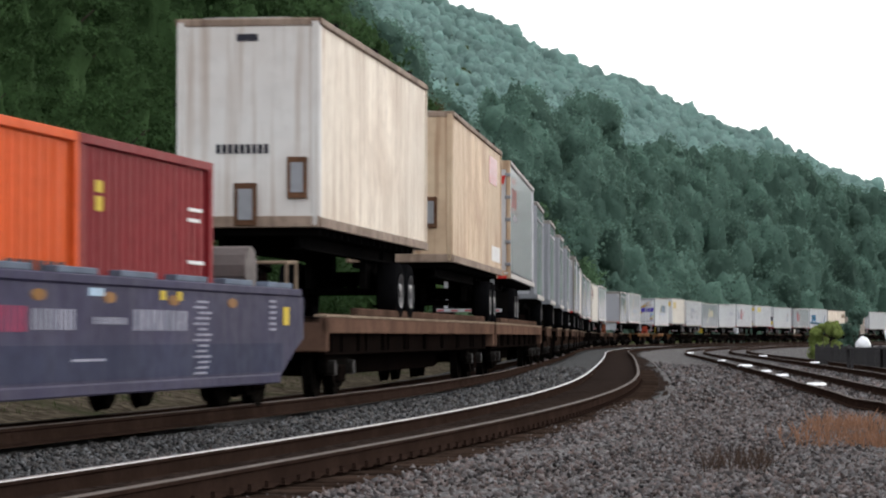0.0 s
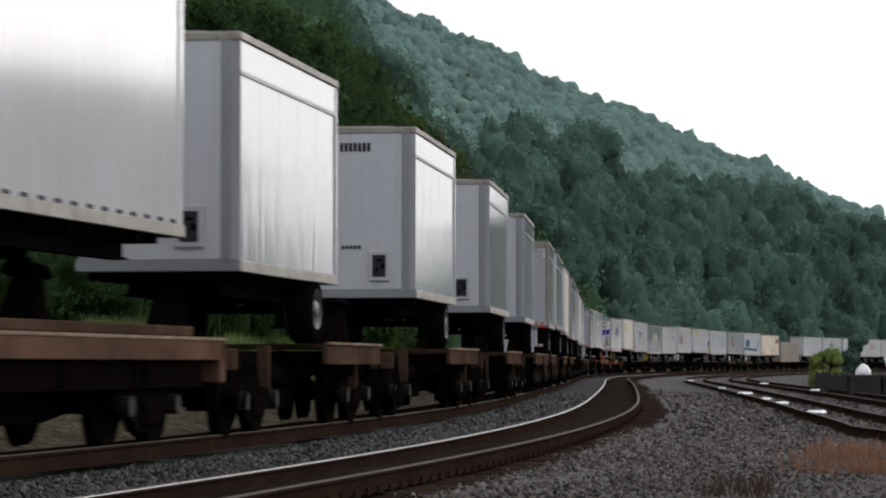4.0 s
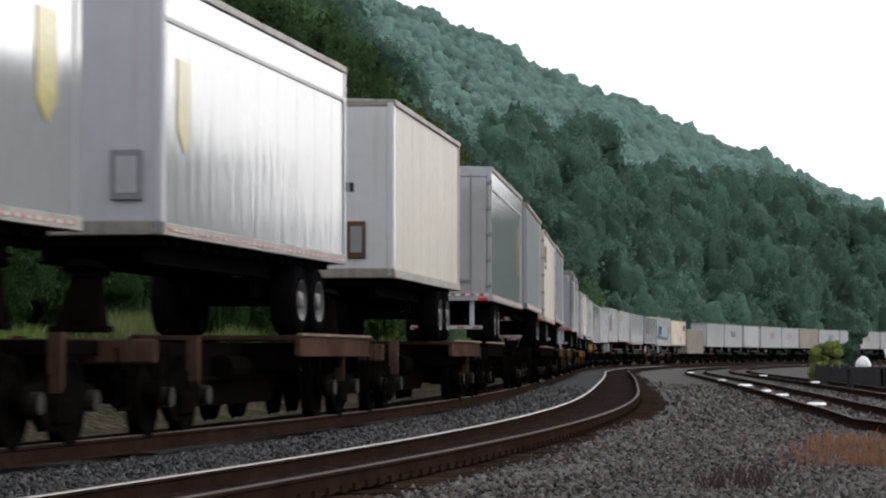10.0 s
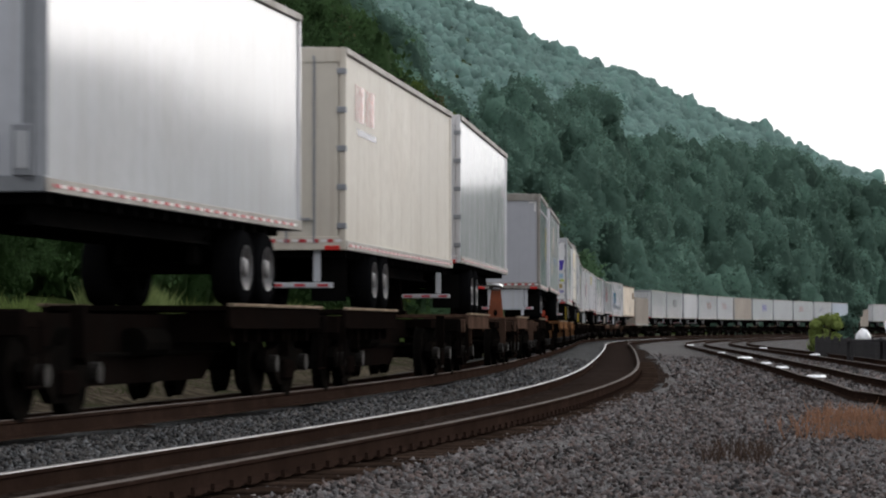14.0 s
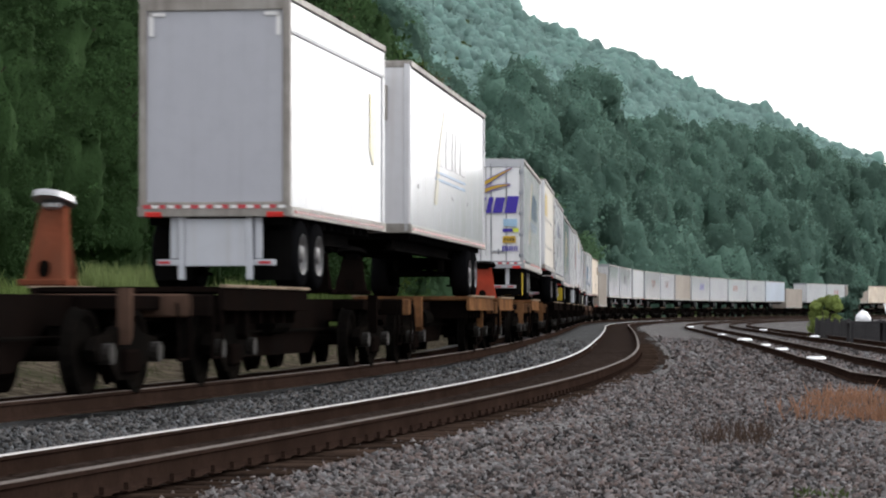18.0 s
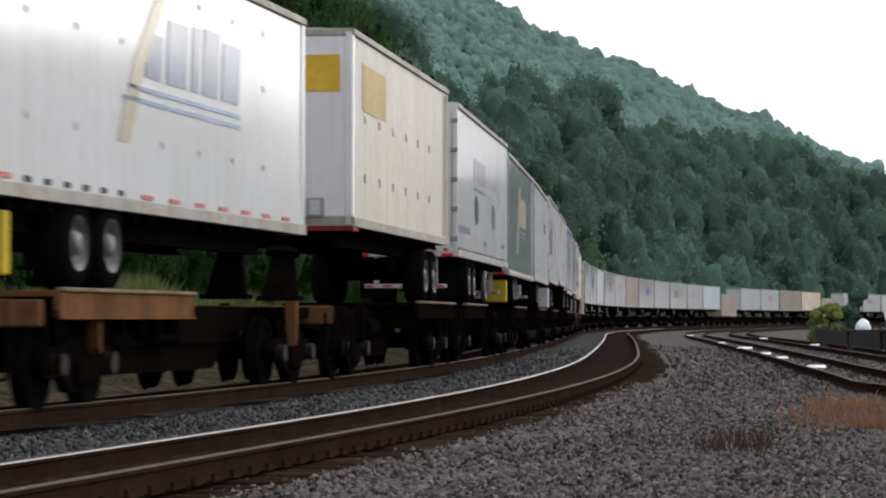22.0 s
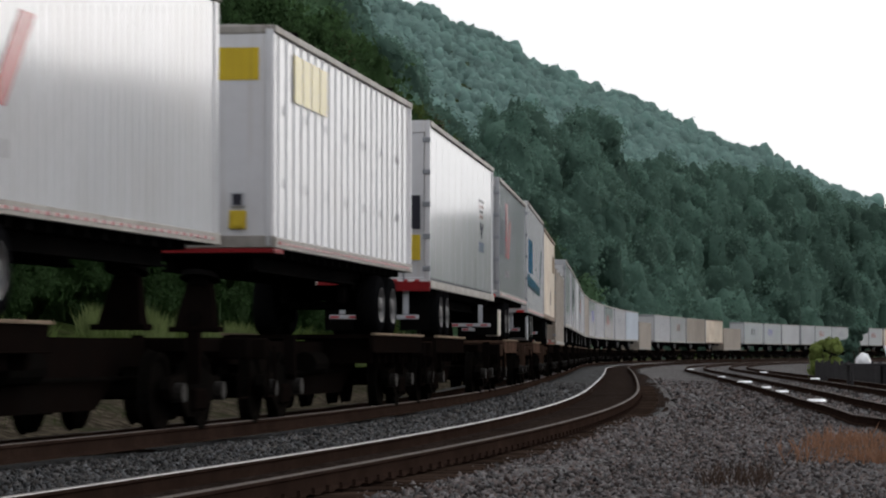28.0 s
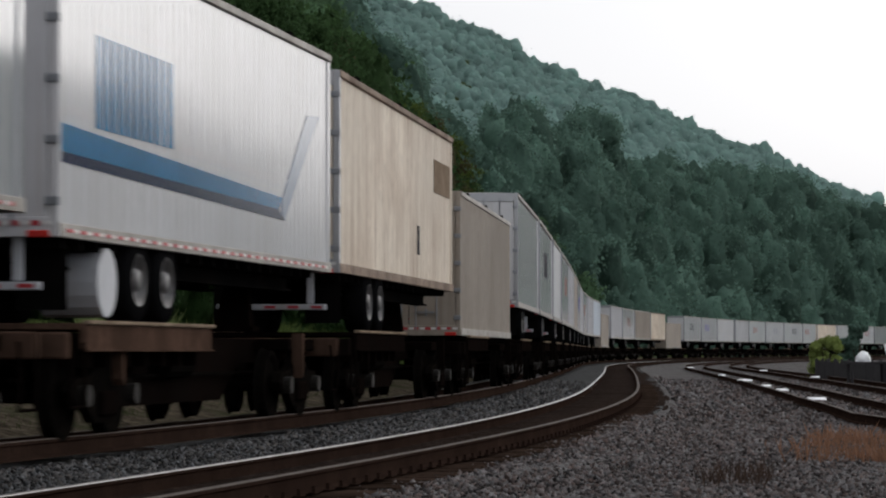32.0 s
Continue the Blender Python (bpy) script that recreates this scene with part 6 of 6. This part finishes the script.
def scatter_stones(name, rows, mat, label, seed):
    """Loose stones of the nearest ballast and gravel, each a rough faceted lump."""
    octa = np.array([(1, 0, 0), (-1, 0, 0), (0, 1, 0), (0, -1, 0), (0, 0, 1), (0, 0, -1)], dtype=float)
    tri = np.array([(0, 2, 4), (2, 1, 4), (1, 3, 4), (3, 0, 4), (2, 0, 5), (1, 2, 5), (3, 1, 5), (0, 3, 5)])
    rng = np.random.RandomState(seed)
    P = []
    for o0, o1, w0, w1, n in rows:
        w = w0 + (w1 - w0) * rng.uniform(0, 1, n) ** (1.1 if w1 < 50 else 2.0)
        o = rng.uniform(o0, o1, n)
        x, y, _ = line(w, o)
        P.append(np.stack([x, y, height(o, w) + .012], axis=1))
    P = np.concatenate(P)
    n = len(P)
    s = (rng.uniform(.017, .046, n) * np.clip(P[:, 1] / 34, 1, 2.4))[:, None, None]
    sc = rng.uniform(.6, 1.25, (n, 1, 3)) * np.array([1, 1, .75])
    jit = 1 + rng.uniform(-.42, .35, (n, 6, 1))
    q = rng.normal(size=(n, 4))
    q /= np.linalg.norm(q, axis=1)[:, None]
    a, b, c, d = q.T
    R = np.stack([1 - 2 * (c * c + d * d), 2 * (b * c - a * d), 2 * (b * d + a * c), 2 * (b * c + a * d), 1 - 2 * (b * b + d * d), 2 * (c * d - a * b), 2 * (b * d - a * c), 2 * (c * d + a * b), 1 - 2 * (b * b + c * c)], axis=1).reshape(n, 3, 3)
    V = np.einsum("nij,nkj->nki", R, octa[None] * sc * jit) * s + P[:, None, :]
    F = (tri[None] + (np.arange(n) * 6)[:, None, None]).reshape(-1)
    me = bpy.data.meshes.new(name)
    me.vertices.add(n * 6)
    me.vertices.foreach_set("co", V.astype(np.float32).reshape(-1))
    me.loops.add(n * 24)
    me.loops.foreach_set("vertex_index", F.astype(np.int32))
    me.polygons.add(n * 8)
    me.polygons.foreach_set("loop_start", np.arange(0, n * 24, 3, dtype=np.int32))
    me.update(calc_edges=True)
    me.materials.append(M[mat])
    tagged(new(name, me), label, "gravel", kind="stuff")


scatter_stones("gravel_stones", ((4.85, 9.0, -56, -38, 22000), (4.8, 14.0, -38, -10, 30000), (5.0, 19.0, -12, 75, 18000), (2.7, 3.9, -50, -20, 1500), (4.1, 4.9, -56, -8, 5000)), "stone", "loose angular brown-grey stones of the yard", 6)
scatter_stones("ballast_stones", ((.86, 2.5, -45, -12, 16000), (.86, 2.5, -12, 40, 10000)), "bluestone", "loose angular blue-grey ballast stones", 7)


# ---------- weeds, fence and yard clutter ----------
def weed_patch(name, w0, w1, o0, o1, n, hgt, size, mat, label, fan=.35, tufts=0):
    """Upright narrow blades in tufts: one stuff object."""
    rng = np.random.RandomState(len(name) + int(abs(w0) * 10))
    w, o = rng.uniform(w0, w1, n), rng.uniform(o0, o1, n)
    if tufts:                      # drawn together into uneven clumps
        cw, co, cs = rng.uniform(w0, w1, tufts), rng.uniform(o0, o1, tufts), rng.uniform(.25, 1.1, tufts)
        k = rng.randint(0, tufts, n)
        w, o = cw[k] + rng.normal(size=n) * cs[k] * .5, co[k] + rng.normal(size=n) * cs[k] * .25
        top = rng.uniform(.45, 1.0, tufts)[k]
    x, y, _ = line(w, o)
    base = np.stack([x, y, height(o, w) - .02], axis=1)
    h = hgt * rng.uniform(.35, 1.0, n) * (top if tufts else 1)
    lean = rng.normal(size=(n, 2)) * fan
    tip = base + np.stack([lean[:, 0] * h, lean[:, 1] * h, h], axis=1)
    ang = rng.uniform(0, 3.14, n)
    side = np.stack([np.cos(ang), np.sin(ang), np.zeros(n)], axis=1) * (size * rng.uniform(.6, 1.3, n))[:, None]
    mid = base * .45 + tip * .55
    Q = np.stack([base - side * .4, base + side * .4, mid + side, tip], axis=1)
    me = quads_mesh(name, Q, mat)
    return tagged(new(name, me), label, "weeds", kind="stuff")


weed_patch("grass_tufts", -42, 90, -9.5, -3.6, 22000, .13, .008, M["weed"], "rough green grass along the foot of the bank", .55)
weed_patch("tall_weeds", -24, 2, -8.5, -6.0, 8000, 1.3, .026, M["brightweed"], "tall bright green weeds on the bank", .3, 16)
weed_patch("pale_weeds", 3, 12, -9.2, -7.6, 5000, 1.4, .024, M["paleweed"], "tall pale green weeds at the wood's edge", .25, 9)
weed_patch("pale_weeds", 14, 24, -9.0, -7.4, 2600, 1.2, .03, M["paleweed"], "tall pale green weeds at the wood's edge", .25, 7)
weed_patch("tall_weeds", 10, 120, -9.5, -6.5, 7000, 1.1, .04, M["brightweed"], "tall bright green weeds on the bank", .3, 60)
weed_patch("russet_weeds", -26, -16.5, 7.8, 9.9, 1700, .38, .014, M["dryweed"], "dry russet weeds in the gravel", .4, 55)
weed_patch("dead_stalks", -32.5, -30.0, 6.9, 7.6, 240, .3, .01, M["deadweed"], "dead brown stalks in the gravel", .4)
weed_patch("green_tuft", -40.3, -39.6, 8.4, 8.8, 150, .1, .012, M["weed"], "small green tuft in the gravel", .6)


def yard_clutter():
    rng = random.Random(12)
    sheet = None
    for w, o, a, b in ((138, 8.4, 1.0, 4.0), (75, 8.3, .7, 3.5), (52, 8.4, 1.1, 6.5), (34, 8.4, .8, 2.5), (24, 8.4, .8, 2.5), (8, 8.5, .95, 2.6), (108, 12.0, 1.0, 4.0), (66, 12.2, .8, 3.0), (12, 12.6, .7, 2.0)):
        x, y, h = line(w, o + spread(w))
        bm = bmesh.new()
        n = 9
        ring = [(math.cos(i * 6.283 / n) * a * .3 * rng.uniform(.7, 1.15), math.sin(i * 6.283 / n) * b * .3 * rng.uniform(.7, 1.15)) for i in range(n)]
        lo = [bm.verts.new((px, py, 0)) for px, py in ring]
        hi = [bm.verts.new((px * .8, py * .8, .05)) for px, py in ring]
        bm.faces.new(hi)
        for i in range(n):
            bm.faces.new((lo[i], lo[(i + 1) % n], hi[(i + 1) % n], hi[i]))
        ob = link_mesh("white_sheet", bm, M["tarp"])
        tagged(ob, "white plastic sheet lying over the yard rail", "plastic sheet", "white sheets on the yard track")
        ob.location, ob.rotation_euler = (float(x), float(y), RAIL_Y - .03), (0, 0, -float(h))
    # low board fence
    e = empty("fence", "low weathered grey board fence beside the yard", "fence")
    bmb = boxes((-.09, .09, -.015, .015, 0, 1.0), bevel=.004)
    me = bpy.data.meshes.new("board")
    bmb.to_mesh(me)
    bmb.free()
    me.materials.append(M["fence"])
    a, b = Vector((18.3, 139)), Vector((16.6, 92))
    d = b - a
    n = 190
    for i in range(n):
        p = a + d * (i / n)
        o = new("board", me)
        o.parent = e
        o.location, o.rotation_euler = (p.x, p.y, -.42), (rng.uniform(-.01, .01), 0, math.atan2(d.y, d.x) + rng.uniform(-.05, .05))
        o.scale = (1.25, 1, rng.uniform(.9, 1.08))
    for zz in (.15, .75):
        part("fence_rail", tubes(((a.x + .04, a.y, zz - .42), (b.x + .04, b.y, zz - .42), .035), seg=4), M["fence"], e)
    for i in range(17):
        p = a + d * (i / 16)
        part("fence_post", boxes((p.x + .03, p.x + .13, p.y - .05, p.y + .05, -.42, .68)), M["fence"], e)
    # bushes behind the fence
    # the second bush takes the haze-tinted green of the far wood
    for nm, x, y, hgt, w, mat, lab in (("bush", 19.9, 146, 2.0, 1.1, M["brightbush"], "yellow-green bush behind the fence"), ("bush", 22.0, 150, 2.9, .85, M["leaf_far"], "green leafy bush behind the fence")):
        rs = np.random.RandomState(int(x * 10))
        e = empty(nm, lab, "bush")
        c, r = crown_clumps(rs, hgt, w, 18, .05)
        cr = new("crown", quads_mesh("crown", leaf_cloud(rs, c, r * 1.15, 1800, .14), mat))
        cr.parent = e
        part("stem", tubes(((0, 0, -.1), (.1, 0, hgt * .6), .04), ((0, 0, .2), (-.3, .1, hgt * .7), .03)), M["bark"], e)
        e.location = (x, y, -.4)
    # a covered load on a bench, and a leaning white board
    bm = bmesh.new()
    bmesh.ops.create_icosphere(bm, subdivisions=3, radius=1)
    for v in bm.verts:
        k = 1 + .12 * noise.noise(v.co * 2.2)
        v.co = Vector((v.co.x * .3 * k, v.co.y * .5 * k, max(-.02, v.co.z) * .42 * k))
    ob = link_mesh("covered_load", bm, M["tarp"], smooth=True)
    tagged(ob, "rounded load under a white plastic cover on a bench", "covered load")
    ob.location = (16.35, 110, .62)
    e = empty("bench", "dark timber bench behind the fence", "bench")
    part("bench_top", boxes((-.75, .75, -.5, .7, .93, 1.02), bevel=.01), M["fence"], e)
    for xx in (-.65, .65):
        for yy in (-.4, .6):
            part("leg", boxes((xx - .05, xx + .05, yy - .05, yy + .05, 0, .93)), M["fence"], e)
    e.location = (16.5, 110, -.4)
    ob = link_mesh("white_board", prism([(-.1, 0), (.1, 0), (.6, 1.7), (.5, 1.75)], -.6, .9), M["tarp"])
    tagged(ob, "white board leaning behind the fence", "board")
    ob.location, ob.rotation_euler = (17.6, 109, -.42), (0, 0, 1.4)


yard_clutter()


# ---------- the train runs ----------
def motions():
    for ob, u0, u1, z in MOVERS:
        walk(ob, [(float(t), train_pose(u0, u1, z, t)) for t in range(33)])


motions()
